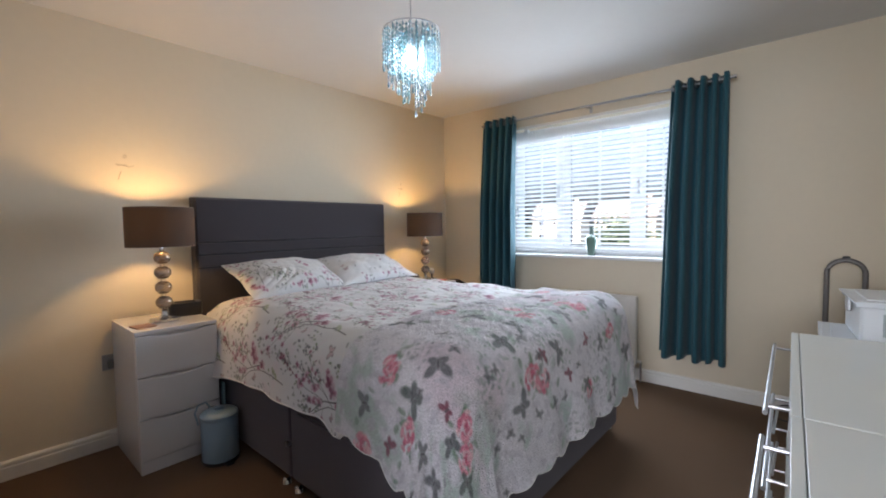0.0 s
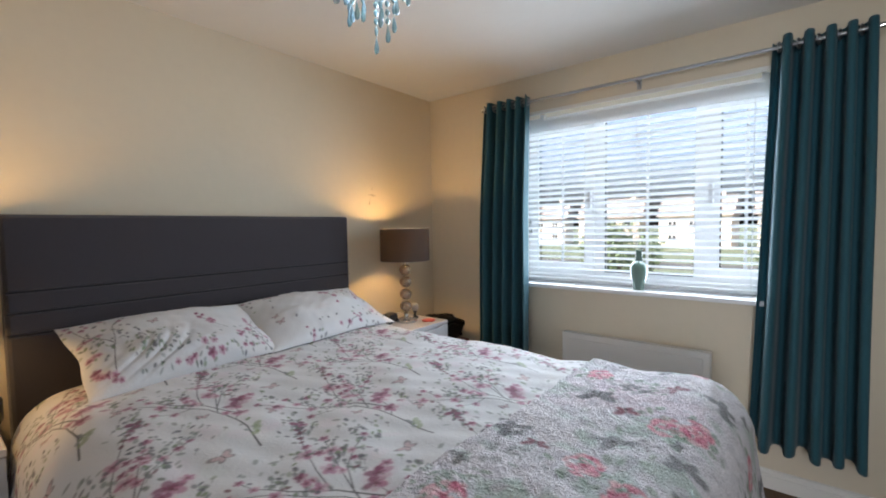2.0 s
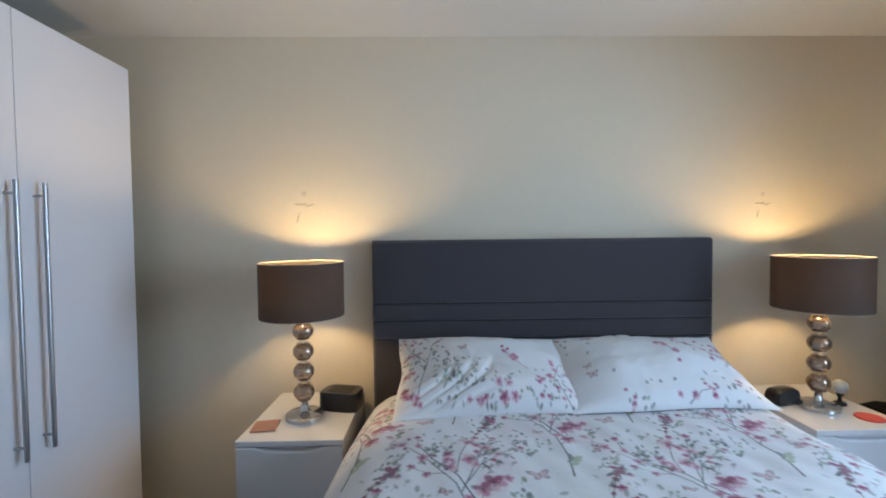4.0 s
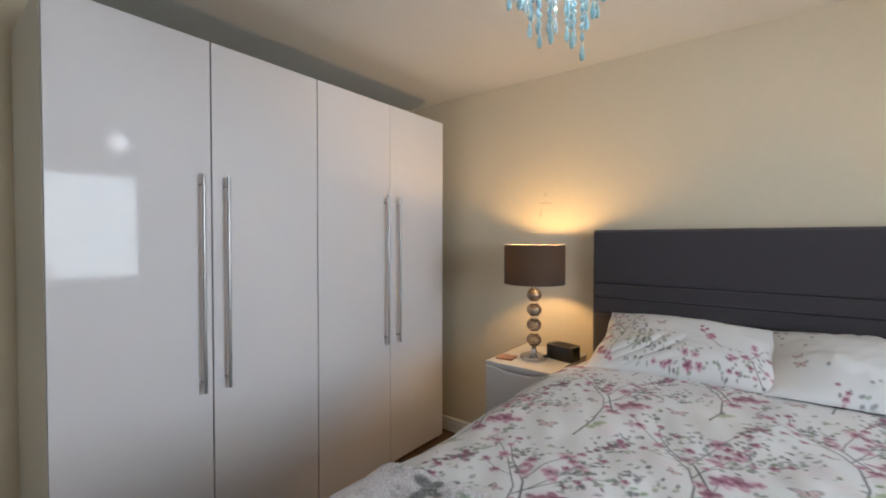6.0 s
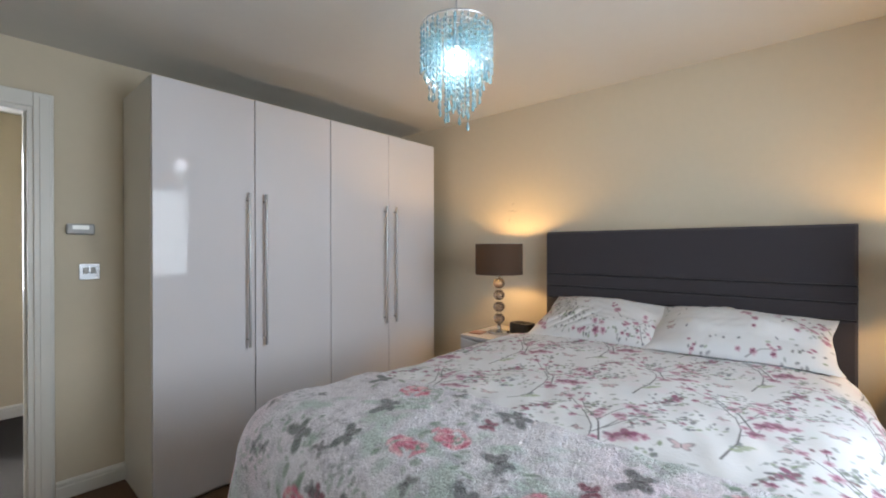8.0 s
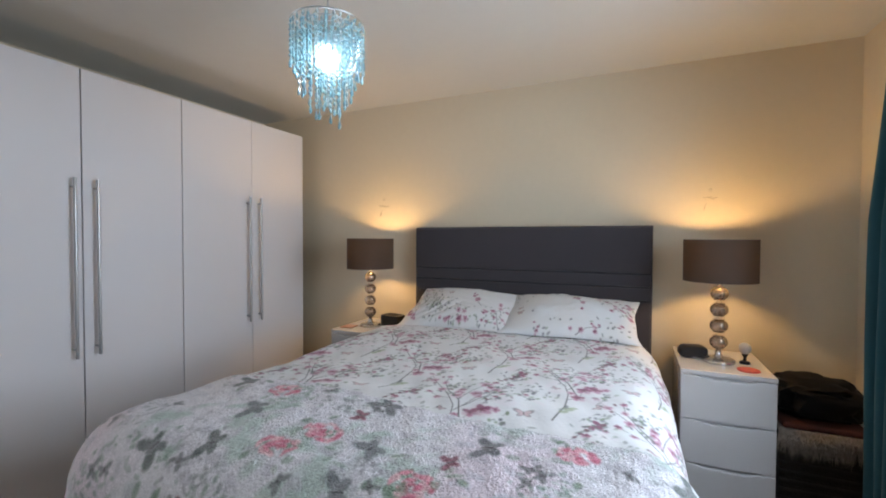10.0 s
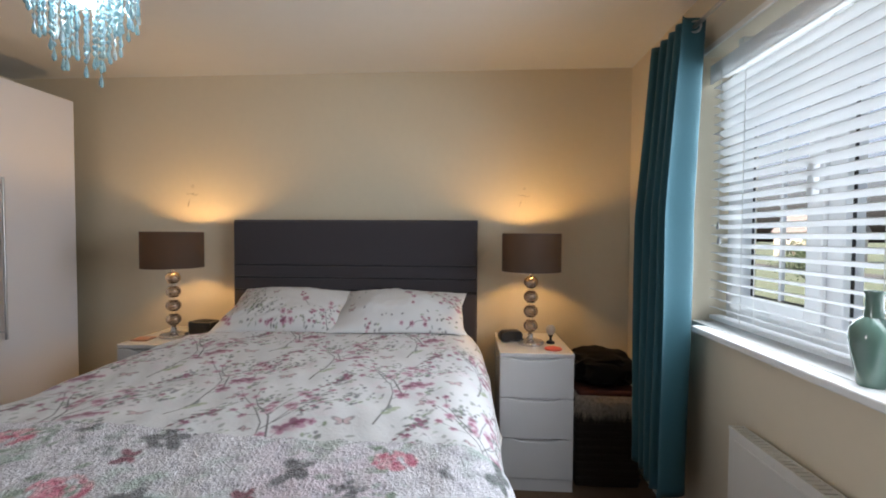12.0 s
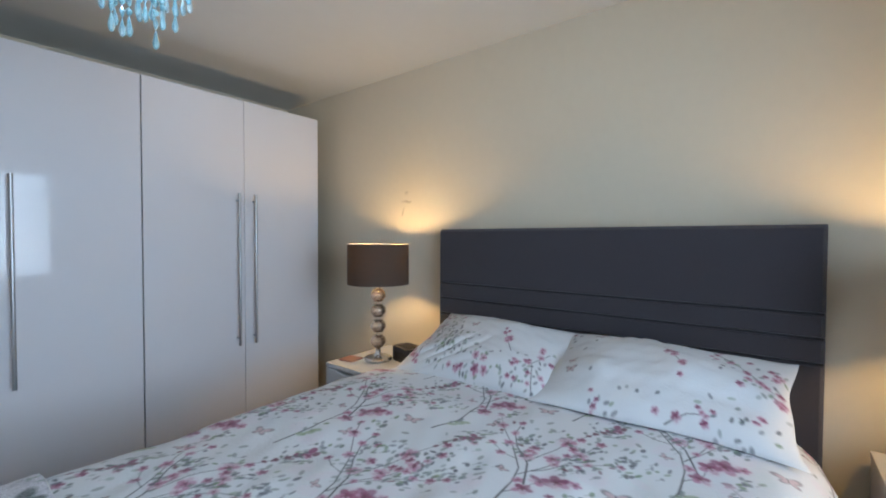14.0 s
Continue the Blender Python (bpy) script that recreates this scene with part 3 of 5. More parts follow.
# ---- wardrobe ----
WY0, WY1 = YS + 0.004, -1.764
wardrobe = thing("wardrobe", (1.115, (WY0 + WY1) / 2, 0), "tall four-door wardrobe in pale lilac-white gloss with long steel handles", "wardrobe")
ww, wd, wh = 1.995, WY1 - WY0, 2.13
for nm, bm in (("side_panel", box(-ww / 2, -ww / 2 + 0.018, -wd / 2, wd / 2 - 0.022, 0.0, wh, 0.001, 1)),
               ("side_panel", box(ww / 2 - 0.018, ww / 2, -wd / 2, wd / 2 - 0.022, 0.0, wh, 0.001, 1)),
               ("divider", box(-0.009, 0.009, -wd / 2 + 0.007, wd / 2 - 0.03, 0.081, wh - 0.02, 0.001, 1)),
               ("top_panel", box(-ww / 2 + 0.018, ww / 2 - 0.018, -wd / 2, wd / 2 - 0.022, wh - 0.018, wh, 0.001, 1)),
               ("bottom_panel", box(-ww / 2 + 0.018, ww / 2 - 0.018, -wd / 2, wd / 2 - 0.031, 0.06, 0.08, 0.001, 1)),
               ("back_panel", box(-ww / 2 + 0.018, ww / 2 - 0.018, -wd / 2, -wd / 2 + 0.006, 0.08, wh - 0.02, 0))):
    part(nm, bm, M_CARCASS, wardrobe)
part("plinth", box(-ww / 2 + 0.018, ww / 2 - 0.018, wd / 2 - 0.045, wd / 2 - 0.03, 0.0, 0.06, 0.001, 1), M_CARCASS, wardrobe)
# dark sheet behind the doors, standing in for shade between them
part("gap_shade", box(-ww / 2 + 0.02, ww / 2 - 0.02, wd / 2 - 0.029, wd / 2 - 0.0265, 0.03, wh - 0.02, 0), M_GAP, wardrobe)
dw = ww / 4
for k in range(4):
    x0 = ww / 2 - (k + 1) * dw
    g0, g1 = (0.0012 if k == 2 else 0.0028), (0.0012 if k == 3 else 0.0028)
    d = part("door", box(x0 + g0, x0 + dw - g1, wd / 2 - 0.02, wd / 2, 0.025, wh, 0.0015, 2), M_GLOSSW, wardrobe)
    hx = x0 + 0.045 if k % 2 == 0 else x0 + dw - 0.05
    bar = part("handle", tube([(hx, wd / 2 + 0.036, 0.745), (hx, wd / 2 + 0.036, 1.60)], 0.0072, 14), M_STEEL, d, "long brushed steel bar handle", smooth=True)
    for z in (0.785, 1.56):
        part("stem", tube([(hx, wd / 2, z), (hx, wd / 2 + 0.034, z)], 0.005, 10), M_STEEL, d, smooth=True)

# ---- wall fittings beside the wardrobe ----
th = thing("thermostat", (2.30, YS, 1.395), "grey-white room thermostat with a lit display on the wall", "thermostat")
part("case", box(-0.058, 0.058, 0.0, 0.026, -0.028, 0.028, 0.008, 3), M_THERM, th)
part("display", box(-0.034, 0.034, 0.0255, 0.0275, -0.002, 0.020, 0.001, 1), M_SCREEN, th)
sk = thing("switch_plate", (2.262, YS, 1.17), "brushed metal switch plate with white rockers", "light switch")
part("plate", box(-0.043, 0.043, 0.0, 0.006, -0.043, 0.043, 0.002), M_PLATE, sk)
for sx in (-0.016, 0.016):
    part("rocker", box(sx - 0.011, sx + 0.011, 0.005, 0.011, -0.012, 0.022, 0.002), M_WHITE, sk)
so = thing("wall_socket", (0.0, -1.185, 0.475), "brushed metal wall socket with a dark plug beside the cabinet", "socket")
part("plate", box(0.0, 0.006, -0.043, 0.043, -0.043, 0.043, 0.002), M_PLATE, so)
part("plug", box(0.006, 0.036, -0.022, 0.022, -0.03, 0.016, 0.006), M_GREYBAG, so)

# ---- bed ----
BW, BX0, BX1, BTOP = 0.755, 0.095, 2.093, 0.795
bed = thing("bed", ((BX0 + BX1) / 2, 0, 0), "king-size divan bed in grey fabric with padded dark headboard", "bed")
ox = (BX0 + BX1) / 2


def rel(bm, dx):
    bmesh.ops.translate(bm, verts=bm.verts, vec=(dx, 0, 0))
    return bm


JX = 1.135
for a, b in ((BX0 + 0.005, JX - 0.003), (JX + 0.003, BX1)):
    half = part("divan_base", rel(box(a, b, -BW, BW, 0.045, 0.40, 0.012, 3), -ox), M_DIVAN, bed)
    for sy in (-1, 1):
        p0, p1 = a + 0.075, b - 0.02
        if a > 1:
            part("drawer_front", rel(box(p0, p1, sy * (BW + 0.004) - 0.008, sy * (BW + 0.004) + 0.008, 0.075, 0.375, 0.006, 2), -ox), M_DIVAN, half)
        for xx in (a + 0.05, b - 0.05):
            part("castor", rel(lathe([(0, 0), (0.022, 0), (0.026, 0.006), (0.02, 0.022), (0.008, 0.028), (0.008, 0.05), (0, 0.05)], 16, centre=(xx, sy * (BW - 0.005), 0)), -ox), M_CHROME, half, smooth=True)
part("link_clip", rel(tube([(JX, -BW - 0.004, 0.215), (JX, -BW - 0.02, 0.215)], 0.012, 12), -ox), M_STEEL, bed)
part("mattress", rel(box(BX0, BX1 - 0.01, -BW + 0.01, BW - 0.01, 0.40, 0.70, 0.05, 4), -ox), M_SHEET, bed, smooth=True)

# headboard: padded upright panel with sewn channels
HB0, HB1, HBZ = 0.004, 0.092, 1.40
bm = bmesh.new()
zs = [0.02, 0.10, 0.55, 0.86, 0.955, 0.963, 0.971, 1.035, 1.043, 1.051, 1.112, 1.120, 1.128, 1.20, 1.32, HBZ - 0.03, HBZ - 0.012, HBZ - 0.003, HBZ]
ys = [-0.76, -0.757, -0.748, -0.73, -0.66] + list(np.linspace(-0.55, 0.55, 12)) + [0.66, 0.73, 0.748, 0.757, 0.76]
grid = []
for z in zs:
    row = []
    for y in ys:
        ey, ez = 0.76 - abs(y), HBZ - z
        inset = 0.014 * max(0, 1 - ey / 0.014) ** 2 + 0.016 * max(0, 1 - ez / 0.016) ** 2
        groove = 0.011 if z in (0.963, 1.043, 1.120) else 0.0
        pad = (0.003 * math.sin(y * 7 + z * 5) * min(1, ey * 8) * min(1, ez * 8) if z > 1.15 else 0.0) + 0.003 * min(1, ey * 10)
        row.append(bm.verts.new((HB1 - inset - groove + pad - ox, y, z)))
    grid.append(row)
for i in range(len(zs) - 1):
    for j in range(len(ys) - 1):
        bm.faces.new((grid[i][j], grid[i][j + 1], grid[i + 1][j + 1], grid[i + 1][j]))
back = [bm.verts.new((HB0 - ox, y, z)) for y, z in ((-0.76, 0.02), (0.76, 0.02), (0.76, HBZ), (-0.76, HBZ))]
bm.faces.new((back[3], back[2], back[1], back[0]))
bm.faces.new([back[0]] + [grid[i][0] for i in range(len(zs))][::1] + [back[3]])
bm.faces.new([back[2]] + [grid[i][-1] for i in range(len(zs) - 1, -1, -1)] + [back[1]])
bm.faces.new([back[3]] + grid[-1] + [back[2]])
bm.faces.new([back[1]] + grid[0][::-1] + [back[0]])
bmesh.ops.recalc_face_normals(bm, faces=bm.faces)
hbp = part("headboard", bm, M_HEAD, bed, "dark charcoal padded headboard with sewn channels", smooth=True)
for z in (0.963, 1.043, 1.120):
    part("seam", tube([(HB1 - 0.004 - ox, -0.755, z), (HB1 - 0.004 - ox, 0.755, z)], 0.0034, 6), M_SEAM, hbp)


# ---- prints ----
class Cloth:
    """A small raster on which a repeat of a print is drawn, in metres."""

    def __init__(self, w, h, step, ground):
        self.w, self.h, self.step = w, h, step
        n, m = round(h / step), round(w / step)
        self.y, self.x = np.mgrid[0:n, 0:m] * step
        self.c = np.ones((n, m, 3)) * np.array(ground)

    def near(self, cx, cy, r):
        """Rows and columns within r of a point, and their offsets from it; the print repeats."""
        n, m = self.c.shape[:2]
        k = int(r / self.step) + 2
        j, i = np.arange(round(cx / self.step) - k, round(cx / self.step) + k + 1), np.arange(round(cy / self.step) - k, round(cy / self.step) + k + 1)
        return np.ix_(i % n, j % m), (j * self.step - cx)[None, :], (i * self.step - cy)[:, None]

    def lay(self, mask, colour, strength=1.0, where=...):
        k = (np.clip(mask, 0, 1) * strength)[..., None]
        self.c[where] = self.c[where] * (1 - k) + np.array(colour) * k

    def spot(self, cx, cy, rx, ry, turn, colour, strength=1.0):
        where, dx, dy = self.near(cx, cy, 1.3 * max(rx, ry))
        u, v = dx * math.cos(turn) + dy * math.sin(turn), -dx * math.sin(turn) + dy * math.cos(turn)
        d = np.sqrt((u / rx) ** 2 + (v / ry) ** 2)
        self.lay((1.25 - d) / 0.45, colour, strength, where)

    def stroke(self, pts, width, colour, strength=1.0):
        for (x0, y0, w0), (x1, y1, w1) in zip(pts, pts[1:]):
            n = max(2, int(math.hypot(x1 - x0, y1 - y0) / (self.step * 0.8)))
            for k in range(n):
                f = k / n
                w = width * (w0 + (w1 - w0) * f)
                where, dx, dy = self.near(x0 + (x1 - x0) * f, y0 + (y1 - y0) * f, 2 * w)
                self.lay(1.3 - np.hypot(dx, dy) / max(w, self.step * 0.75), colour, strength, where)

    def at(self, x, y):
        """Colours at points, between the raster's points."""
        n, m = self.c.shape[:2]
        fx, fy = (x / self.step) % m, (y / self.step) % n
        i, j = np.floor(fy).astype(int) % n, np.floor(fx).astype(int) % m
        a, b = (fy - np.floor(fy))[..., None], (fx - np.floor(fx))[..., None]
        c = self.c
        return (c[i, j] * (1 - a) + c[(i + 1) % n, j] * a) * (1 - b) + (c[i, (j + 1) % m] * (1 - a) + c[(i + 1) % n, (j + 1) % m] * a) * b


MAGENTA, PINK, PALE, STEM, LEAF, GREY = (0.20, 0.020, 0.085), (0.41, 0.17, 0.26), (0.52, 0.36, 0.42), (0.045, 0.038, 0.042), (0.14, 0.16, 0.135), (0.10, 0.10, 0.12)
MAROON = (0.14, 0.03, 0.055)


def blossom(c, g, x, y, r, deep=False):
    """Five soft petals, paler at the tips, round a dark eye."""
    r = 0.76 * r
    c.spot(x, y, 1.25 * r, 1.0 * r, g.uniform(0, 3), (0.62, 0.46, 0.52), 0.35)
    a0 = g.uniform(0, 1.2)
    for k in range(5):
        a = a0 + k * 1.257 + g.uniform(-0.15, 0.15)
        col = MAGENTA if deep and k < 3 else (PINK if g.random() < 0.7 else PALE)
        c.spot(x + 0.55 * r * math.cos(a), y + 0.55 * r * math.sin(a), 0.50 * r, 0.36 * r, a, col, g.uniform(0.65, 0.95))
        c.spot(x + 0.30 * r * math.cos(a), y + 0.30 * r * math.sin(a), 0.22 * r, 0.12 * r, a, MAROON, 0.6)
    c.spot(x, y, 0.17 * r, 0.17 * r, 0, MAROON, 0.9)


def twig(c, at, pts, width):
    """A tapering stem through points of the print."""
    n = len(pts)
    c.stroke([(*at(u, v), 1.25 - 0.8 * k / n) for k, (u, v) in enumerate(pts)], 0.62 * width, STEM, 0.9)


def spray(c, g, at, u, v, su, sv, n):
    """A loose spray of small grey and green leaves on hair-thin stalks."""
    for _ in range(n):
        p, q = u + g.normal(0, su), v + g.normal(0, sv)
        tone = (LEAF, GREY, GREY, (0.24, 0.27, 0.26), (0.17, 0.23, 0.12))[g.integers(0, 5)]
        c.spot(*at(p, q), g.uniform(0.006, 0.011), g.uniform(0.0035, 0.006), g.uniform(0.3, 2.2), tone, g.uniform(0.5, 0.9))
        if g.random() < 0.3:
            c.stroke([(*at(p, q), 0.8), (*at(p - 0.012, q - 0.018), 0.4)], 0.0014, (0.22, 0.22, 0.21), 0.6)


def moth(c, at, u, v, s, turn):
    """A butterfly drawn in outline with a pink-grey wash."""
    x, y = at(u, v)
    butterfly(c, x, y, s, turn, (0.17, 0.13, 0.14), 0.75)
    butterfly(c, x, y, 0.72 * s, turn, (0.60, 0.44, 0.46), 0.8)


def butterfly(c, x, y, s, turn, colour, strength=0.9):
    for sx in (-1, 1):
        for (ax, ay, rx, ry, t) in ((0.55, 0.30, 0.58, 0.30, 0.6), (0.38, -0.32, 0.36, 0.25, -0.5)):
            px, py, tt = sx * ax * s, ay * s, sx * t
            c.spot(x + px * math.cos(turn) - py * math.sin(turn), y + px * math.sin(turn) + py * math.cos(turn), rx * s, ry * s, turn + tt, colour, strength)
    c.stroke([(x - 0.3 * s * -math.sin(turn), y - 0.3 * s * math.cos(turn), 1), (x + 0.4 * s * -math.sin(turn), y + 0.4 * s * math.cos(turn), 1)], 0.05 * s, STEM)


def branch_print():
    """Blossom branches in a half-drop repeat; x runs across the bed, y towards the head."""
    W, Hh = 0.59, 0.626
    c = Cloth(W, Hh, 0.002, (0.65, 0.65, 0.66))
    g = np.random.default_rng(11)
    for ox_, oy_ in ((0.0, 0.0), (W / 2, Hh / 2)):
        def at(p, q):
            return ox_ + p, oy_ + q

        def at2(p, q):
            return ox_ - 0.254 + p, oy_ - 0.089 + q
        for _ in range(9):
            c.spot(*at(g.uniform(-0.2, 0.2), g.uniform(0, 0.3)), g.uniform(0.02, 0.045), g.uniform(0.012, 0.03), g.uniform(0, 3), (0.68, 0.60, 0.64) if g.random() < 0.6 else (0.62, 0.67, 0.65), 0.4)
        # tall branch
        twig(c, at, [(0, 0), (0.020, 0.11), (0.015, 0.22), (-0.005, 0.29), (-0.075, 0.39), (-0.15, 0.47), (-0.19, 0.53)], 0.0036)
        twig(c, at, [(0.008, 0.26), (0.045, 0.36), (0.08, 0.45), (0.115, 0.53)], 0.0026)
        twig(c, at, [(0.017, 0.17), (0.05, 0.21), (0.06, 0.28)], 0.0024)
        twig(c, at, [(-0.03, 0.33), (-0.075, 0.335), (-0.12, 0.36)], 0.002)
        spray(c, g, at, -0.10, 0.17, 0.035, 0.045, 34)
        spray(c, g, at, -0.02, 0.36, 0.035, 0.035, 14)
        spray(c, g, at, 0.03, 0.10, 0.012, 0.02, 6)
        for p, q in ((0.036, 0.087), (0.022, 0.068), (0.045, 0.105)):
            c.spot(*at(p, q), 0.015, 0.008, 0.5, (0.26, 0.32, 0.16), 0.7)
        for p, q, r, deep in ((0.048, 0.205, 0.030, True), (0.060, 0.270, 0.034, True), (0.022, 0.235, 0.018, False), (-0.09, 0.40, 0.021, False), (-0.155, 0.475, 0.023, False), (-0.12, 0.36, 0.016, True), (0.05, 0.37, 0.017, False), (0.085, 0.455, 0.024, False), (0.06, 0.43, 0.016, True), (0.115, 0.53, 0.018, True), (-0.19, 0.53, 0.015, True)):
            blossom(c, g, *at(p, q), r, deep)
        # forked branch beside it
        twig(c, at2, [(0, 0), (-0.04, 0.10), (-0.105, 0.17), (-0.145, 0.235), (-0.15, 0.29)], 0.0036)
        twig(c, at2, [(-0.017, 0.075), (0.03, 0.155), (0.09, 0.20), (0.145, 0.23)], 0.0024)
        twig(c, at2, [(-0.045, 0.11), (-0.03, 0.185), (0.0, 0.265), (0.036, 0.347), (0.08, 0.427)], 0.0026)
        spray(c, g, at2, -0.07, 0.20, 0.03, 0.03, 12)
        spray(c, g, at2, 0.09, 0.25, 0.03, 0.025, 12)
        for p, q, r, deep in ((0.048, 0.069, 0.042, True), (0.085, 0.085, 0.020, False), (-0.058, 0.132, 0.026, False), (-0.005, 0.170, 0.028, False), (-0.064, 0.190, 0.020, True), (-0.003, 0.266, 0.031, False), (0.02, 0.245, 0.018, True), (-0.145, 0.235, 0.016, False), (-0.15, 0.29, 0.015, True), (0.075, 0.195, 0.016, False), (0.145, 0.23, 0.014, True)):
            blossom(c, g, *at2(p, q), r, deep)
        # bud sprig at its tip
        for p, q, r in ((0.03, 0.335, 0.008), (0.042, 0.36, 0.009), (0.056, 0.385, 0.010), (0.066, 0.405, 0.013), (0.082, 0.420, 0.016), (0.076, 0.445, 0.014), (0.095, 0.44, 0.012)):
            c.spot(*at2(p, q), r, 0.7 * r, g.uniform(0, 3), MAGENTA if r > 0.012 else MAROON, 0.9)
        moth(c, at, -0.085, 0.012, 0.030, 0.25)
        moth(c, at, 0.115, 0.155, 0.020, 1.3)
        moth(c, at2, -0.075, 0.035, 0.017, -0.5)
        # loose buds and leaf sprays between the branches
        for p, q, n in ((0.13, 0.06, 12), (0.15, 0.24, 12), (-0.05, 0.46, 12), (-0.17, 0.30, 10), (0.02, 0.50, 10), (0.10, 0.38, 10), (-0.20, 0.12, 12), (0.09, 0.01, 8)):
            spray(c, g, at, p, q, 0.022, 0.026, n)
        for _ in range(46):
            f, k = g.uniform(0.15, 1), g.integers(0, 5)
            (x0, y0), (x1, y1) = (((0.015, 0.22), (-0.19, 0.53)), ((0.008, 0.26), (0.115, 0.53)), ((-0.294, 0.011), (-0.404, 0.20)), ((-0.271, -0.014), (-0.109, 0.141)), ((-0.30, 0.02), (-0.174, 0.338)))[k]
            p, q = x0 + (x1 - x0) * f + g.normal(0, 0.014), y0 + (y1 - y0) * f + g.normal(0, 0.014)
            if g.random() < 0.2:
                blossom(c, g, *at(p, q), g.uniform(0.012, 0.018), g.random() < 0.5)
            else:
                c.spot(*at(p, q), g.uniform(0.006, 0.011), g.uniform(0.004, 0.006), g.uniform(0, 3.1), (MAROON, GREY, GREY, LEAF)[g.integers(0, 4)], g.uniform(0.6, 0.95))
        for p, q in ((0.15, 0.10), (-0.045, -0.06), (0.10, -0.07), (-0.02, 0.53), (-0.10, 0.27)):
            c.spot(*at(p, q), 0.012, 0.006, g.uniform(0, 3), LEAF, 0.6)
    return c


def pillow_print(seed, stems, flowers, sprays, moths):
    """A pillowcase print; places run from 0 to 1 across and upwards."""
    c = Cloth(0.80, 0.50, 0.002, (0.66, 0.66, 0.67))
    g = np.random.default_rng(seed)

    def at(p, q):
        return 0.70 * p + 0.04, 0.43 * q + 0.03
    for pts in stems:
        twig(c, at, pts, 0.0026)
    for p, q, n in sprays:
        spray(c, g, at, p, q, 0.075, 0.13, 2 * n)
    for p, q, r, deep in flowers:
        blossom(c, g, *at(p, q), 0.72 * r, deep)
        if r > 0.017:
            for _ in range(3):
                blossom(c, g, *at(p + g.normal(0, 0.035), q + g.normal(0, 0.06)), 0.6 * r, g.random() < 0.5)
    for p, q, sz in moths:
        moth(c, at, p, q, sz, g.uniform(-0.8, 0.8))
    return c


PILLOW_A = pillow_print(4, [[(0.12, 0.1), (0.15, 0.45), (0.20, 0.75), (0.32, 0.95)], [(0.15, 0.5), (0.07, 0.7), (0.04, 0.9)], [(0.74, 0.36), (0.68, 0.50), (0.62, 0.62)], [(0.93, 0.05), (0.88, 0.3), (0.95, 0.5)]],
                        [(0.03, 0.93, 0.017, False), (0.08, 0.82, 0.018, True), (0.17, 0.88, 0.016, False), (0.24, 0.80, 0.016, True), (0.05, 0.64, 0.018, True), (0.12, 0.66, 0.017, False), (0.06, 0.42, 0.026, False), (0.05, 0.22, 0.030, True), (0.12, 0.14, 0.022, False), (0.45, 0.06, 0.024, True), (0.58, 0.08, 0.034, True),
                         (0.67, 0.52, 0.028, False), (0.63, 0.60, 0.018, True), (0.91, 0.42, 0.026, False), (0.86, 0.30, 0.022, True), (0.80, 0.25, 0.022, False), (0.95, 0.20, 0.022, False), (0.82, 0.10, 0.017, True), (0.90, 0.10, 0.017, False)],
                        [(0.34, 0.28, 40), (0.22, 0.5, 12), (0.12, 0.72, 16), (0.78, 0.14, 14), (0.92, 0.18, 12), (0.52, 0.16, 10), (0.06, 0.45, 10)], [(0.38, 0.66, 0.020), (0.72, 0.84, 0.024)])
PILLOW_B = pillow_print(5, [[(0.52, 0.72), (0.57, 0.58), (0.63, 0.46)], [(0.70, 0.90), (0.82, 0.72), (0.95, 0.50)], [(0.58, 0.02), (0.66, 0.10), (0.74, 0.12)]],
                        [(0.03, 0.95, 0.020, False), (0.06, 0.88, 0.017, True), (0.55, 0.62, 0.026, True), (0.62, 0.50, 0.020, False), (0.72, 0.86, 0.018, True), (0.78, 0.76, 0.020, False), (0.85, 0.66, 0.020, True), (0.90, 0.56, 0.026, False), (0.96, 0.44, 0.026, True), (0.95, 0.68, 0.022, False), (0.62, 0.07, 0.024, True), (0.72, 0.11, 0.018, False), (0.30, 0.03, 0.018, True), (0.90, 0.25, 0.018, False)],
                        [(0.05, 0.90, 12), (0.82, 0.80, 10), (0.80, 0.09, 12), (0.36, 0.05, 10), (0.93, 0.55, 12)], [(0.22, 0.84, 0.026), (0.13, 0.32, 0.020), (0.12, 0.42, 0.016)])


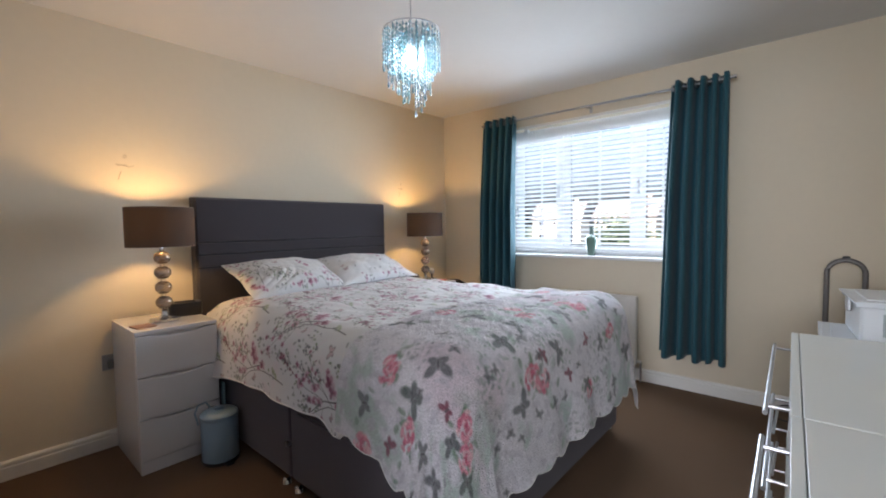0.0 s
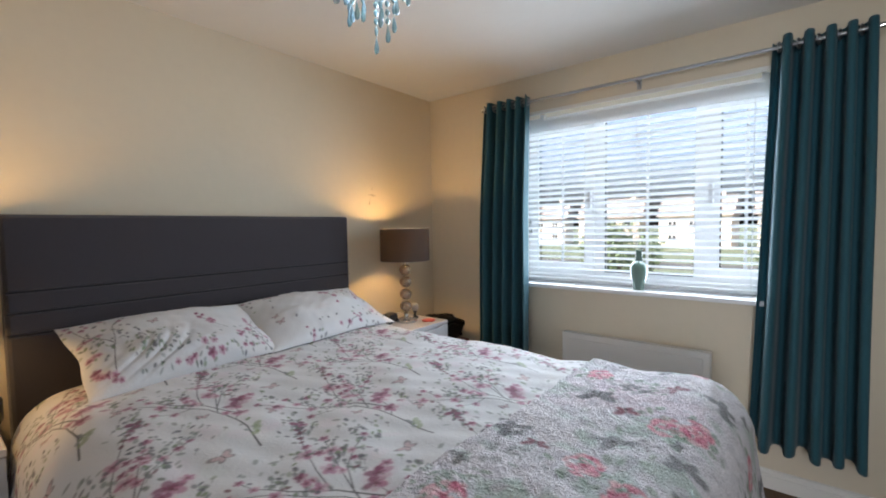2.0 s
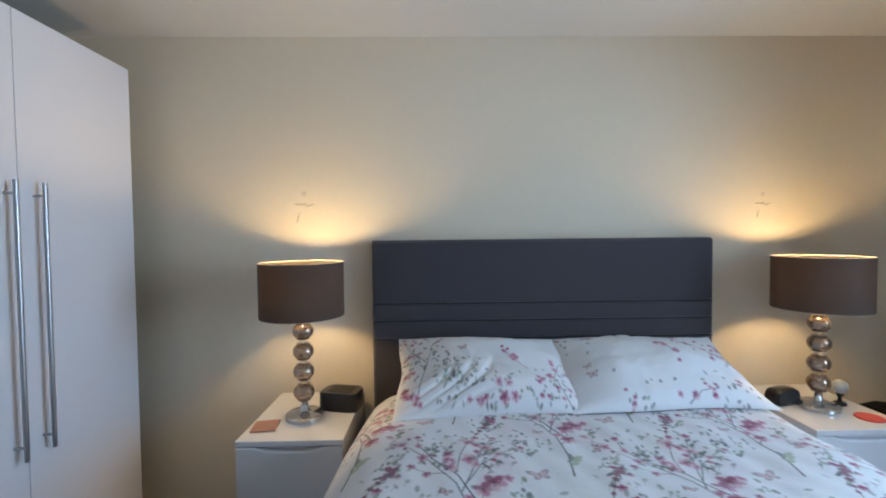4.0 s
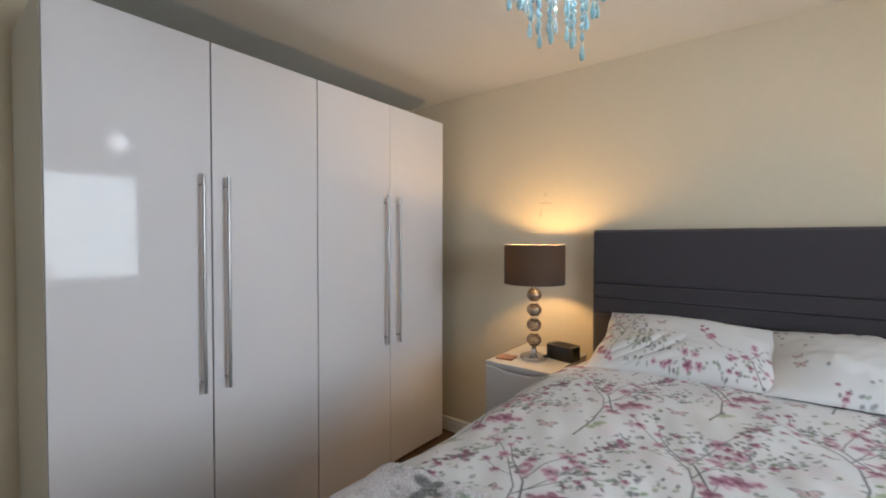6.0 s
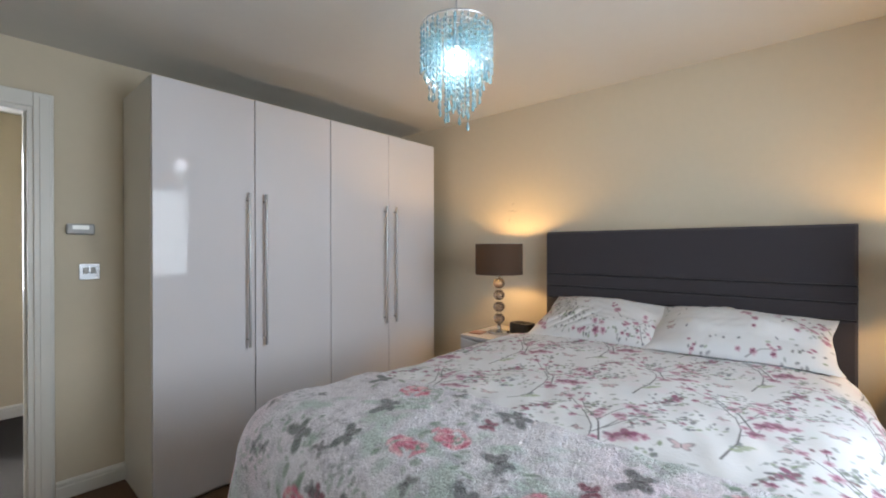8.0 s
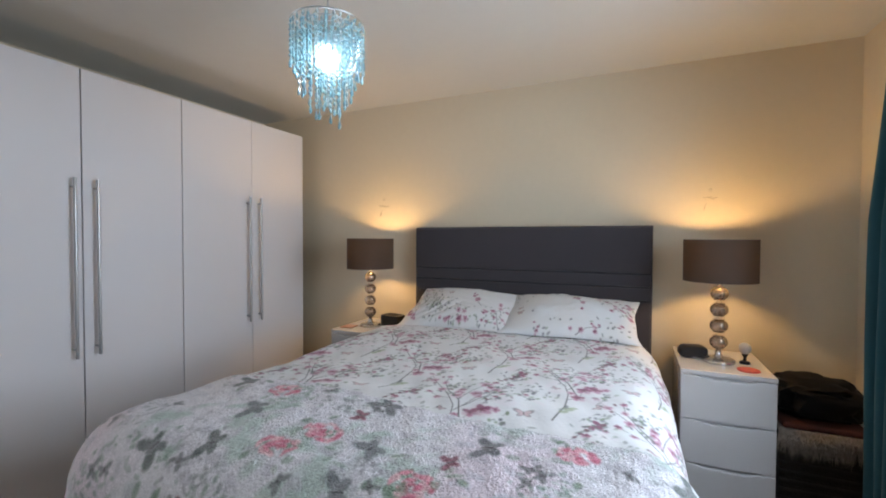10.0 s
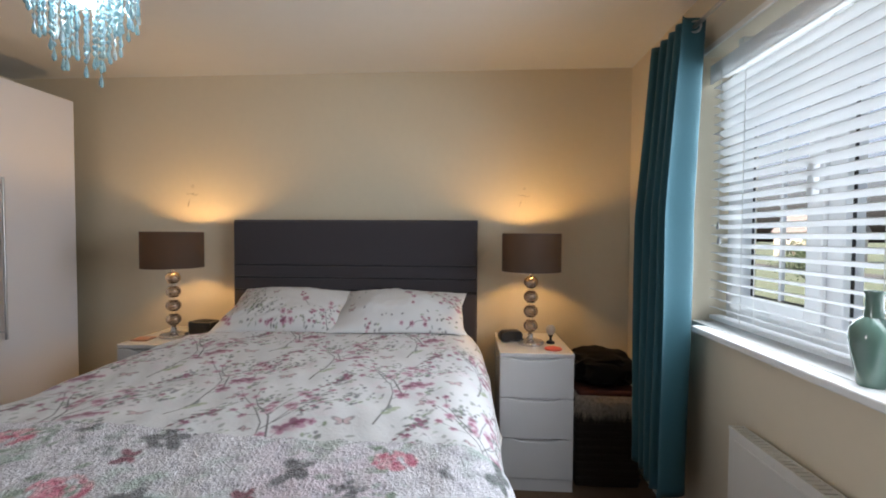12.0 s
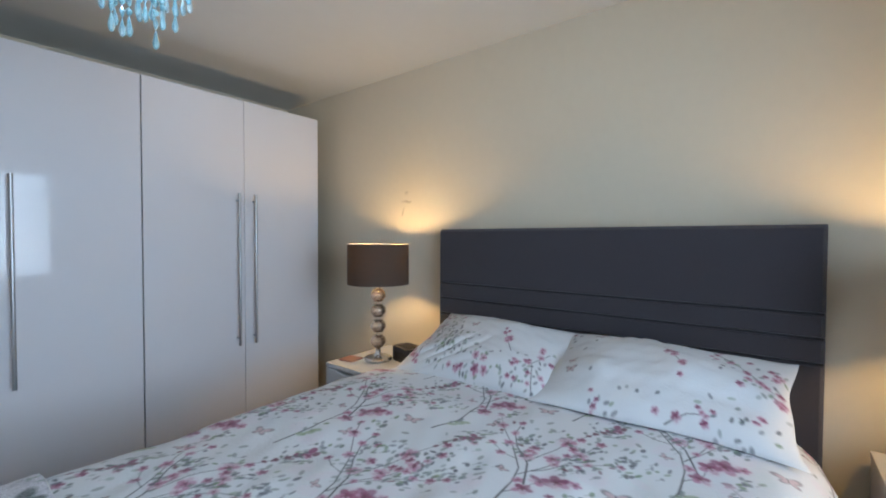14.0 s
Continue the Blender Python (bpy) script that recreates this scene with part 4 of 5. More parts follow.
def quilt_print():
    """Roses, leaves and butterflies on a mottled pale ground; x across from the bed's middle + 1.45, y along - 0.4."""
    c = Cloth(2.9, 2.4, 0.004, (0.77, 0.745, 0.79))
    g = np.random.default_rng(5)
    f = waves(c.x, c.y, 21, 9) + 0.8 * waves(c.x, c.y, 22, 26) + 0.5 * waves(c.x, c.y, 23, 70)
    c.lay((f - 0.25) * 1.4, (0.42, 0.54, 0.48), 0.75)
    f = waves(c.x, c.y, 31, 8) + 0.6 * waves(c.x, c.y, 33, 24)
    c.lay((f - 0.55) * 1.4, (0.72, 0.56, 0.64), 0.55)
    f = waves(c.x, c.y, 41, 55) + 0.9 * waves(c.x, c.y, 43, 120)
    c.lay((f - 0.35) * 1.6, (0.55, 0.52, 0.58), 0.6)
    # grey and green leaf tracery in drifts
    for _ in range(165):
        x, y = g.uniform(0, c.w), g.uniform(0, c.h)
        tone = ((0.27, 0.29, 0.30), (0.22, 0.32, 0.25), (0.36, 0.34, 0.38))[g.integers(0, 3)]
        for _ in range(20):
            c.spot(x + g.normal(0, 0.045), y + g.normal(0, 0.04), g.uniform(0.006, 0.016), g.uniform(0.003, 0.007), g.uniform(0, 3.1), tone, g.uniform(0.35, 0.75))

    def put(A_, B_):
        return B_ + 1.45, A_ - 0.4
    rose_at = [(1.74, -0.35), (2.00, -0.12), (1.90, -0.07), (1.725, 0.545), (2.00, 0.25), (2.06, 0.28), (2.26, -0.36), (1.88, -0.82), (2.02, -0.99), (2.27, -0.80), (2.35, -0.86), (2.29, -0.29), (2.26, 0.42), (2.02, 0.72), (1.86, 0.95), (2.34, 0.85), (2.45, 0.10), (1.80, -1.12)]
    grey_at = [(1.79, 0.35, 1.5), (1.91, 0.09, 0.6), (2.05, -0.29, 1.4), (1.68, -0.005, 0.3), (2.065, 0.105, 1.2), (1.70, -0.56, 1.0), (2.06, -0.76, 0.9), (1.79, -0.96, 2.9), (2.02, -0.88, 2.2), (2.26, -0.90, 0.4), (2.14, -1.02, 2.6), (2.41, -0.90, 0.8), (2.25, -1.06, 1.7), (2.34, -0.45, 2.5), (2.42, 0.08, 0.2),
               (2.21, -0.14, 1.2), (2.28, 0.29, 2.0), (2.10, -0.45, 0.5), (1.92, 0.70, 0.9), (2.10, 0.50, 2.4), (1.70, 0.80, 1.9), (2.40, 0.60, 0.7), (1.88, -0.33, 1.1), (2.18, 0.92, 2.0), (1.98, 1.05, 0.4)]
    maroon_at = [(1.772, -0.037, 1.3), (1.885, 0.288, 1.1), (2.205, -0.264, 0.4), (2.17, -0.84, 1.8), (1.97, 0.52, 0.7), (2.22, 0.14, 2.3), (2.32, -0.07, 0.9), (2.1, 0.85, 1.0), (1.93, -1.05, 0.6)]
    for A_, B_ in rose_at:
        x, y = put(A_, B_)
        for _ in range(14):
            c.spot(x + g.normal(0, 0.05), y + g.normal(0, 0.042), g.uniform(0.012, 0.022), g.uniform(0.006, 0.011), g.uniform(0, 3.1), (0.20, 0.29, 0.20), g.uniform(0.4, 0.85))
        for q in range(30):
            a, r = g.uniform(0, 6.28), 0.046 * math.sqrt(g.uniform(0, 1))
            c.spot(x + 1.15 * r * math.cos(a), y + 0.9 * r * math.sin(a), g.uniform(0.009, 0.018), g.uniform(0.005, 0.010), a + 1.57, ((0.74, 0.27, 0.35), (0.80, 0.52, 0.56), (0.62, 0.13, 0.22))[q % 3], 0.85)
        c.spot(x, y, 0.010, 0.008, 0, (0.50, 0.06, 0.13), 0.8)
    for k, (A_, B_, turn) in enumerate(grey_at):
        tone = ((0.115, 0.12, 0.13), (0.155, 0.16, 0.17), (0.10, 0.125, 0.115))[k % 3]
        butterfly(c, *put(A_, B_), g.uniform(0.042, 0.056), turn, tone, 0.88)
        butterfly(c, *put(A_, B_), 0.024, turn, (0.26, 0.26, 0.27), 0.5)
    for A_, B_, turn in maroon_at:
        butterfly(c, *put(A_, B_), 0.033, turn, (0.24, 0.04, 0.08), 0.9)
    for _ in range(62):
        butterfly(c, g.uniform(0, c.w), g.uniform(1.1, c.h), g.uniform(0.020, 0.028), g.uniform(0, 6.28), (0.17, 0.17, 0.18), 0.8)
    return c


FLORAL = branch_print()
QUILT = quilt_print()


# ---- bed linen ----
def drape(A, B, W, X, r, top, flare, fold, seed):
    """Lays cloth coordinates A (from the head) and B (across) over the bed: flat, round the edge, then down."""
    pinch = W - 0.035 * np.clip((0.75 - A) / 0.6, 0, 1)
    da, db = np.maximum(A - (X - r), 0), np.maximum(np.abs(B) - (pinch - r), 0)
    s = np.hypot(da, db)
    ca, cb = np.where(s > 1e-9, da / np.maximum(s, 1e-9), 0), np.where(s > 1e-9, db / np.maximum(s, 1e-9), 0)
    arc = np.minimum(s, r * np.pi / 2) / r
    low = np.maximum(s - r * np.pi / 2, 0)
    per = A * (ca < 0.5) + np.sign(B) * B * (ca >= 0.5) + 0.8 * np.arctan2(ca, cb + 1e-9)
    rip = fold * np.clip(low / 0.25, 0, 1) * (np.sin(per * 15 + seed) + 0.6 * np.sin(per * 27 + 2 * seed))
    out = r * np.sin(arc) + flare * low + rip
    px = np.minimum(A, X - r) + ca * out
    py = np.sign(B) * (np.minimum(np.abs(B), pinch - r) + cb * out)
    z = top - r * (1 - np.cos(arc)) - low * (1 - 0.5 * flare)
    return px, py, z


duvet = thing("duvet", (ox, 0, BTOP), "white cotton duvet printed with pink blossom branches and butterflies", "duvet")
a = np.linspace(0.20, 1.78, 560)[:, None]
b = np.linspace(-1.10, 1.10, 760)[None, :]
A, B = a + 0 * b, b + 0 * a
puff = 0.012 * waves(A, B, 2, 5.5) + 0.006 * waves(A, B, 4, 13) + 0.0035 * waves(A * 1.0, B * 2.2, 6, 22)
hem = (1 - 0.03 * waves(A, 0 * B, 9, 6) * np.clip((np.abs(B) - 0.75) / 0.3, 0, 1)) * (1 - 0.13 * np.clip((A - 1.64) / 0.12, 0, 1))
px, py, pz = drape(A, B * hem, 0.812, 2.14, 0.17, 0.0, 0.16, 0.010, 1.0)
crown = -0.018 * np.minimum(np.abs(B) / 0.8, 1) ** 2
pz = pz + puff + crown - 0.03 * np.clip((0.42 - A) / 0.2, 0, 1) + 0.012
sheet("cover", np.stack([px - ox, py, pz], -1), M_DUVET, duvet, FLORAL.at(B - 0.160, 1.222 - A))
sheet("lining", np.stack([px - ox, py * 0.988, pz - 0.012], -1)[::8, ::8][:, ::-1], M_SHEET, duvet)
for k in (0, -1):
    part("hem", tube([(px[i, k] - ox, py[i, k], pz[i, k]) for i in range(0, 560, 8)], 0.003, 6), M_SHEET, duvet, smooth=True)

throw = thing("bedspread", (ox + 0.6, 0, BTOP), "quilted white bedspread with rose and butterfly print over the bed", "bedspread")
a = np.linspace(0, 1, 330)[:, None]
b = np.linspace(-1, 1, 820)[None, :]
edge = 1.645 + 0.012 * waves(0 * a + b, 0 * b + a, 41, 7)
A = edge + (2.60 + 0.022 * np.abs(np.sin(b * 26)) - edge) * a
B = b * (1.185 + 0.022 * np.abs(np.sin(A * 20)) - 0.115 * np.clip((2.15 - A) / 0.5, 0, 1) * (b < 0))
puff = 0.012 * waves(A, B, 2, 5.5) + 0.006 * waves(A, B, 4, 13) + 0.0035 * waves(A, B * 2.2, 6, 22)
ruck = 0.0013 * waves(A, B, 51, 60) + 0.0014 * waves(A, B, 52, 95, 8) + 0.0016 * waves(A, B * 1.5, 53, 240, 9)
px, py, pz = drape(A, B, 0.832, 2.165, 0.17, 0.0, 0.17, 0.008, 2.3)
crown = -0.018 * np.minimum(np.abs(B) / 0.8, 1) ** 2
pz = np.maximum(pz + puff + crown + ruck + 0.024, 0.02 - BTOP)
sheet("quilt", np.stack([px - ox - 0.6, py, pz], -1), M_QUILT, throw, QUILT.at(B + 1.45, A - 0.4))
sheet("backing", np.stack([px - ox - 0.6 - 0.004, py * 0.994, pz - 0.006], -1)[::5, ::5][:, ::-1], M_SHEET, throw)
for k in (0, -1):
    part("edge_binding", tube([(px[i, k] - ox - 0.6, py[i, k], pz[i, k]) for i in range(0, 330, 2)], 0.002, 6), M_SHEET, throw, smooth=True)
part("edge_binding", tube([(px[-1, j] - ox - 0.6, py[-1, j], pz[-1, j]) for j in range(0, 820, 2)], 0.002, 6), M_SHEET, throw, smooth=True)


def pillow(y0, y1, seed, label, tilt, case, slump=0.0):
    w = (y1 - y0)
    p = thing("pillow", (0.345, (y0 + y1) / 2, BTOP + 0.005), label, "pillow", "pillows on the bed")
    L = 0.43
    n, m = 140, 220
    u = np.linspace(-1, 1, n)[:, None] + np.zeros((1, m))
    v = np.linspace(-1, 1, m)[None, :] + np.zeros((n, 1))
    for side, nm in ((1, "front"), (-1, "back")):
        prof = np.clip(1 - np.abs(u) ** 2.2, 0, 1) ** 0.66 * np.clip(1 - np.abs(v) ** 2.4, 0, 1) ** 0.66
        pinch = 1 - 0.05 * (1 - np.abs(u)) * np.abs(v) ** 2 - 0.0
        cr = 0.016 * waves(u, v, seed, 4.5) + 0.007 * waves(u * 0.8, v * 1.4, seed + 1, 8) + 0.002 * waves(u, v * 1.5, seed + 2, 17)
        th_ = (0.088 if side > 0 else 0.05) * prof + cr * (prof > 0.02) * prof
        yy = v * w / 2 * (1 - 0.075 * (1 - u ** 2)) * (1 - 0.02 * u) + 0.010 * waves(u, 0 * v, seed + 4, 4) * v
        xx = u * L / 2 * (1 - 0.085 * (1 - v ** 2)) + 0.012 * waves(v, 0 * u, seed + 9, 3) * u
        crease = np.abs(np.sin(7 * v + 3 * u + 4.5 * waves(u, v, seed + 7, 2.6))) ** 6
        th_ = th_ - 0.010 * side * crease * prof * np.clip(0.5 + waves(u, v, seed + 8, 3.2), 0, 1)
        yy = yy + slump * np.clip(v, 0, 1) ** 2 * (0.45 * u + 0.1)
        P = np.stack([xx, yy, side * th_], -1)
        c_, s_ = math.cos(radians(tilt)), math.sin(radians(tilt))
        X, Z = P[..., 0] * c_ + P[..., 2] * s_, -P[..., 0] * s_ + P[..., 2] * c_
        P = np.stack([X, P[..., 1], Z + 0.088], -1)
        sheet(nm, P if side > 0 else P[:, ::-1], M_DUVET, p, case.at(((v if side > 0 else v[:, ::-1]) + 1) * 0.35 + 0.04, (1 - u) * 0.215 + 0.03))
    return p


pillow(-0.645, 0.045, 3, "plump pillow in white blossom-print case leaning on the headboard", 23, PILLOW_A)
pillow(-0.025, 0.70, 5, "plump creased pillow in mostly white blossom-print case against the headboard", 22, PILLOW_B, 0.025)


# ---- bedside cabinets ----
def bedside(yc, label):
    b_ = thing("bedside_cabinet", (0.26, yc, 0), label, "bedside cabinet", "bedside cabinets")
    w, d, h = 0.371, 0.46, 0.712
    part("body", box(-d / 2, d / 2 - 0.022, -w / 2, w / 2, 0.0, h - 0.022, 0.002), M_GLOSS, b_)
    part("top", box(-d / 2, d / 2, -w / 2 - 0.002, w / 2 + 0.002, h - 0.022, h, 0.003, 3), M_GLOSS, b_)
    part("plinth", box(d / 2 - 0.0215, d / 2 - 0.006, -w / 2, w / 2, 0.0, 0.063, 0.001, 1), M_GLOSS, b_)
    dh = (h - 0.022 - 0.066) / 3
    for k in range(3):
        z0 = 0.066 + k * dh
        z1 = z0 + dh - 0.003
        # front with a scooped grip along its upper edge
        bm = bmesh.new()
        ny = 40
        prof = []
        for j in range(ny + 1):
            y = -w / 2 + 0.001 + (w - 0.002) * j / ny
            e = max(0.0, 1 - (abs(y) / 0.115) ** 4)
            prof.append((y, z1 - 0.013 * e ** 0.7, e))
        for xf in (0.0,):
            rows = []
            for x, dz in ((d / 2 - 0.0215, 0), (d / 2 - 0.003, 0), (d / 2, 1)):
                rows.append([bm.verts.new((x, y, zt - (0.003 if dz else 0) - (0.004 * e if dz else 0))) for y, zt, e in prof])
            bot = [[bm.verts.new((x, y, z0 + (0.002 if x == d / 2 else 0))) for y, zt, e in prof] for x in (d / 2 - 0.0215, d / 2 - 0.003, d / 2)]
            for r0, r1 in zip(rows, rows[1:]):
                for j in range(ny):
                    bm.faces.new((r0[j], r1[j], r1[j + 1], r0[j + 1]))
            for j in range(ny):
                bm.faces.new((rows[2][j], bot[2][j], bot[2][j + 1], rows[2][j + 1]))
                bm.faces.new((rows[0][j + 1], bot[0][j + 1], bot[0][j], rows[0][j]))
                for q0, q1 in zip(bot, bot[1:]):
                    bm.faces.new((q0[j], q0[j + 1], q1[j + 1], q1[j]))
            for j in (0, ny):
                bm.faces.new((rows[0][j], rows[1][j], rows[2][j], bot[2][j], bot[1][j], bot[0][j]))
        bmesh.ops.recalc_face_normals(bm, faces=bm.faces)
        dr = part("drawer", bm, M_GLOSS, b_)
    return b_


bedside(-0.9965, "white gloss three-drawer bedside cabinet beside the bed")
bedside(1.0575, "white gloss three-drawer bedside cabinet near the window")


# ---- table lamps ----
def table_lamp(x, y, label):
    l_ = thing("table_lamp", (x, y, 0.712), label, "table lamp", "table lamps")
    part("base", lathe([(0, 0), (0.068, 0), (0.072, 0.004), (0.072, 0.016), (0.066, 0.021), (0.03, 0.026), (0.018, 0.034), (0.012, 0.05), (0, 0.05)], 40), M_BASE, l_, "silvered glass disc base", smooth=True)
    part("base_collar", lathe([(0, 0.05), (0.013, 0.05), (0.016, 0.058), (0.010, 0.066), (0, 0.066)], 20), M_CHROME, l_, smooth=True)
    zc = [0.102, 0.182, 0.262, 0.342]
    for z in zc:
        prof = [(0.0001, -0.033), (0.018, -0.033), (0.026, -0.031)] + [(0.040 * math.cos(a) ** 0.55, 0.029 * math.sin(a)) for a in np.linspace(-1.2, 1.2, 13)] + [(0.026, 0.031), (0.018, 0.033), (0.0001, 0.033)]
        part("ball", lathe([(r * (1.0), z + h_) for r, h_ in prof], 32), M_BALL, l_, smooth=True)
        part("spacer", lathe([(0, z + 0.033), (0.009, z + 0.033), (0.012, z + 0.040), (0.009, z + 0.047), (0, z + 0.047)], 16), M_CLEAR, l_, smooth=True)
    part("stem", lathe([(0, 0.375), (0.007, 0.375), (0.007, 0.44), (0.014, 0.44), (0.014, 0.475), (0, 0.475)], 14), M_CHROME, l_, smooth=True)
    part("bulb", lathe([(0, 0.475), (0.012, 0.475), (0.016, 0.485), (0.018, 0.49), (0.010, 0.494), (0, 0.495)], 20), M_WHITE, l_, smooth=True)
    R, z0, z1 = 0.158, 0.402, 0.608
    sh = part("shade", lathe([(R, z0), (R + 0.0012, z0), (R + 0.0012, z1), (R, z1), (R - 0.0006, z1), (R - 0.0006, z0), (R, z0)], 64), M_SHADE, l_, "taupe drum shade lit from inside", smooth=True)
    for z in (z0, z1):
        part("rim", tube([((R - 0.001) * math.cos(q), (R - 0.001) * math.sin(q), z) for q in np.linspace(0, 2 * math.pi, 48, endpoint=False)], 0.0018, 6, closed=True), M_SHADEIN, sh)
    for q in range(3):
        aq = q * 2.094
        part("spoke", tube([(0.012 * math.cos(aq), 0.012 * math.sin(aq), z0 + 0.045), (R * math.cos(aq), R * math.sin(aq), z0 + 0.03)], 0.0015, 6), M_CHROME, sh)
    return l_


table_lamp(*LAMP_L, "lit table lamp with stacked smoked balls and taupe drum shade")
table_lamp(*LAMP_R, "lit table lamp with stacked smoked balls and taupe drum shade")

# ---- on the bedside cabinets ----
clk = thing("clock_radio", (0.205, -0.872, 0.712), "black clock radio with rounded ends beside the lamp", "clock radio", turn=-12)
bm = bmesh.new()
ring = []
for k in range(32):
    a_ = 2 * math.pi * k / 32
    ring.append((0.055 * abs(math.cos(a_)) ** (0.6 if math.cos(a_) < 0 else 0.25) * math.copysign(1, math.cos(a_)), 0.082 * abs(math.sin(a_)) ** 0.45 * math.copysign(1, math.sin(a_))))
rows = [[bm.verts.new((x * s, y * s, z)) for x, y in ring] for z, s in ((0, 0.96), (0.006, 1), (0.068, 1), (0.075, 0.96))]
for r0, r1 in zip(rows, rows[1:]):
    for k in range(32):
        bm.faces.new((r0[k], r0[(k + 1) % 32], r1[(k + 1) % 32], r1[k]))
bm.faces.new(rows[0][::-1])
bm.faces.new(rows[-1])
part("body", bm, M_BLACK, clk, smooth=True)
part("display", box(0.0545, 0.0565, -0.045, 0.045, 0.016, 0.052, 0.001, 1), M_MESH, clk)
part("top_plate", box(-0.035, 0.035, -0.05, 0.05, 0.0745, 0.077, 0.001, 1), M_MESH, clk)
cst = thing("coaster", (0.38, -1.12, 0.712), "square brown coaster on the bedside cabinet", "coaster", turn=8)
part("pad", box(-0.045, 0.045, -0.045, 0.045, 0, 0.008, 0.003), M_COASTER, cst)
spk = thing("speaker", (0.25, 0.945, 0.712), "black oval portable speaker beside the lamp", "speaker", turn=18)
bm = rounded_slab(0.135, 0.066, 0.0325, 0.055)
bmesh.ops.translate(bm, verts=bm.verts, vec=(-0.03, 0, 0.033))
part("body", bm, M_BLACK, spk, smooth=True)
bm = rounded_slab(0.125, 0.056, 0.0275, 0.003)
bmesh.ops.translate(bm, verts=bm.verts, vec=(0.024, 0, 0.033))
part("grille", bm, M_MESH, spk, smooth=True)
part("badge", box(0.026, 0.0275, -0.012, 0.012, 0.006, 0.010, 0), M_STEEL, spk)
orn = thing("ornament", (0.27, 1.165, 0.712), "small dark and white ornament beside the lamp", "ornament")
part("foot", lathe([(0, 0), (0.022, 0), (0.024, 0.005), (0.02, 0.012), (0.008, 0.016), (0.006, 0.03), (0.012, 0.04), (0.014, 0.05), (0, 0.052)], 20), M_BLACK, orn, smooth=True)
part("cup", lathe([(0, 0.05), (0.015, 0.05), (0.024, 0.06), (0.027, 0.075), (0.024, 0.09), (0.012, 0.10), (0, 0.102)], 20), M_WHITE, orn, smooth=True)
rc = thing("coaster", (0.40, 1.155, 0.712), "round red coaster on the bedside cabinet", "coaster")
part("pad", lathe([(0, 0), (0.044, 0), (0.046, 0.003), (0.044, 0.006), (0, 0.006)], 32), M_RED, rc, smooth=True)

# ---- wall transfers over the lamps ----
def wall_decal(y, z, size):
    """A small winged figure in thin raised strokes."""
    d_ = thing("wall_decal", (0.0, y, z), "silver-brown winged figure transfer on the wall above the lamp", "wall decal", "wall transfers")

    def line(name, pts, w):
        part(name, tube([(0.0008, size * p, size * q) for p, q in pts], w, 6, flat=0.6), M_DECAL, d_)
    line("head", [(0.008 * math.cos(q), 0.072 + 0.008 * math.sin(q)) for q in np.linspace(0, 5.5, 10)], 0.0022)
    line("wing", [(-0.002, 0.018), (-0.016, 0.026), (-0.030, 0.020), (-0.042, 0.027)], 0.0030)
    line("wing", [(0.004, 0.018), (0.016, 0.012), (0.028, 0.020), (0.042, 0.022)], 0.0028)
    line("arm", [(-0.006, 0.022), (0.002, 0.030), (0.010, 0.022)], 0.0026)
    line("leg", [(-0.020, -0.012), (-0.028, -0.034), (-0.034, -0.058)], 0.0026)


wall_decal(-1.075, 1.545, 1.0)
wall_decal(1.045, 1.535, 0.85)

# ---- pedal bin ----
bn = thing("pedal_bin", (0.61, -0.862, 0), "pale blue metal pedal bin with closed lid beside the bed", "bin")
part("body", lathe([(0, 0.008), (0.086, 0.008), (0.088, 0.012), (0.088, 0.225), (0.086, 0.23), (0, 0.23)], 40), M_BIN, bn, smooth=True)
part("base_ring", lathe([(0, 0), (0.089, 0), (0.091, 0.004), (0.091, 0.014), (0.088, 0.016), (0, 0.016)], 40), M_BLACK, bn, smooth=True)
ld = part("lid", lathe([(0.089, 0.228), (0.091, 0.232), (0.090, 0.246), (0.08, 0.256), (0.05, 0.264), (0, 0.267)], 40), M_BIN, bn, smooth=True)
part("lid_knob", box(-0.012, 0.012, -0.022, 0.022, 0.262, 0.278, 0.006), M_BIN, ld)
part("pedal", box(0.085, 0.125, -0.02, 0.02, 0.008, 0.016, 0.003), M_BLACK, bn)
part("hinge", box(-0.105, -0.08, -0.02, 0.02, 0.215, 0.25, 0.004), M_BLACK, bn)
part("carry_handle", tube([(-0.03, -0.091, 0.20), (-0.055, -0.098, 0.255), (-0.075, -0.075, 0.285), (-0.094, -0.03, 0.285), (-0.098, 0.0, 0.235)], 0.005, 8), M_BIN, bn, smooth=True)

# brush standing in the gap between the cabinet and the bed
hb = thing("hand_brush", (0.475, -0.787, 0), "pale teal plastic brush standing upright beside the bed", "brush")
M_BRUSH = mat("pale teal plastic", (0.20, 0.33, 0.35), 0.4, vary=0.08, grain=30)
part("handle", box(-0.018, 0.018, -0.007, 0.007, 0.16, 0.355, 0.006, 3), M_BRUSH, hb)
part("head", box(-0.026, 0.026, -0.010, 0.010, 0.03, 0.165, 0.006, 3), M_BRUSH, hb)
part("bristles", box(-0.022, 0.022, -0.008, 0.008, 0.0, 0.035, 0.003), M_BLACK, hb)

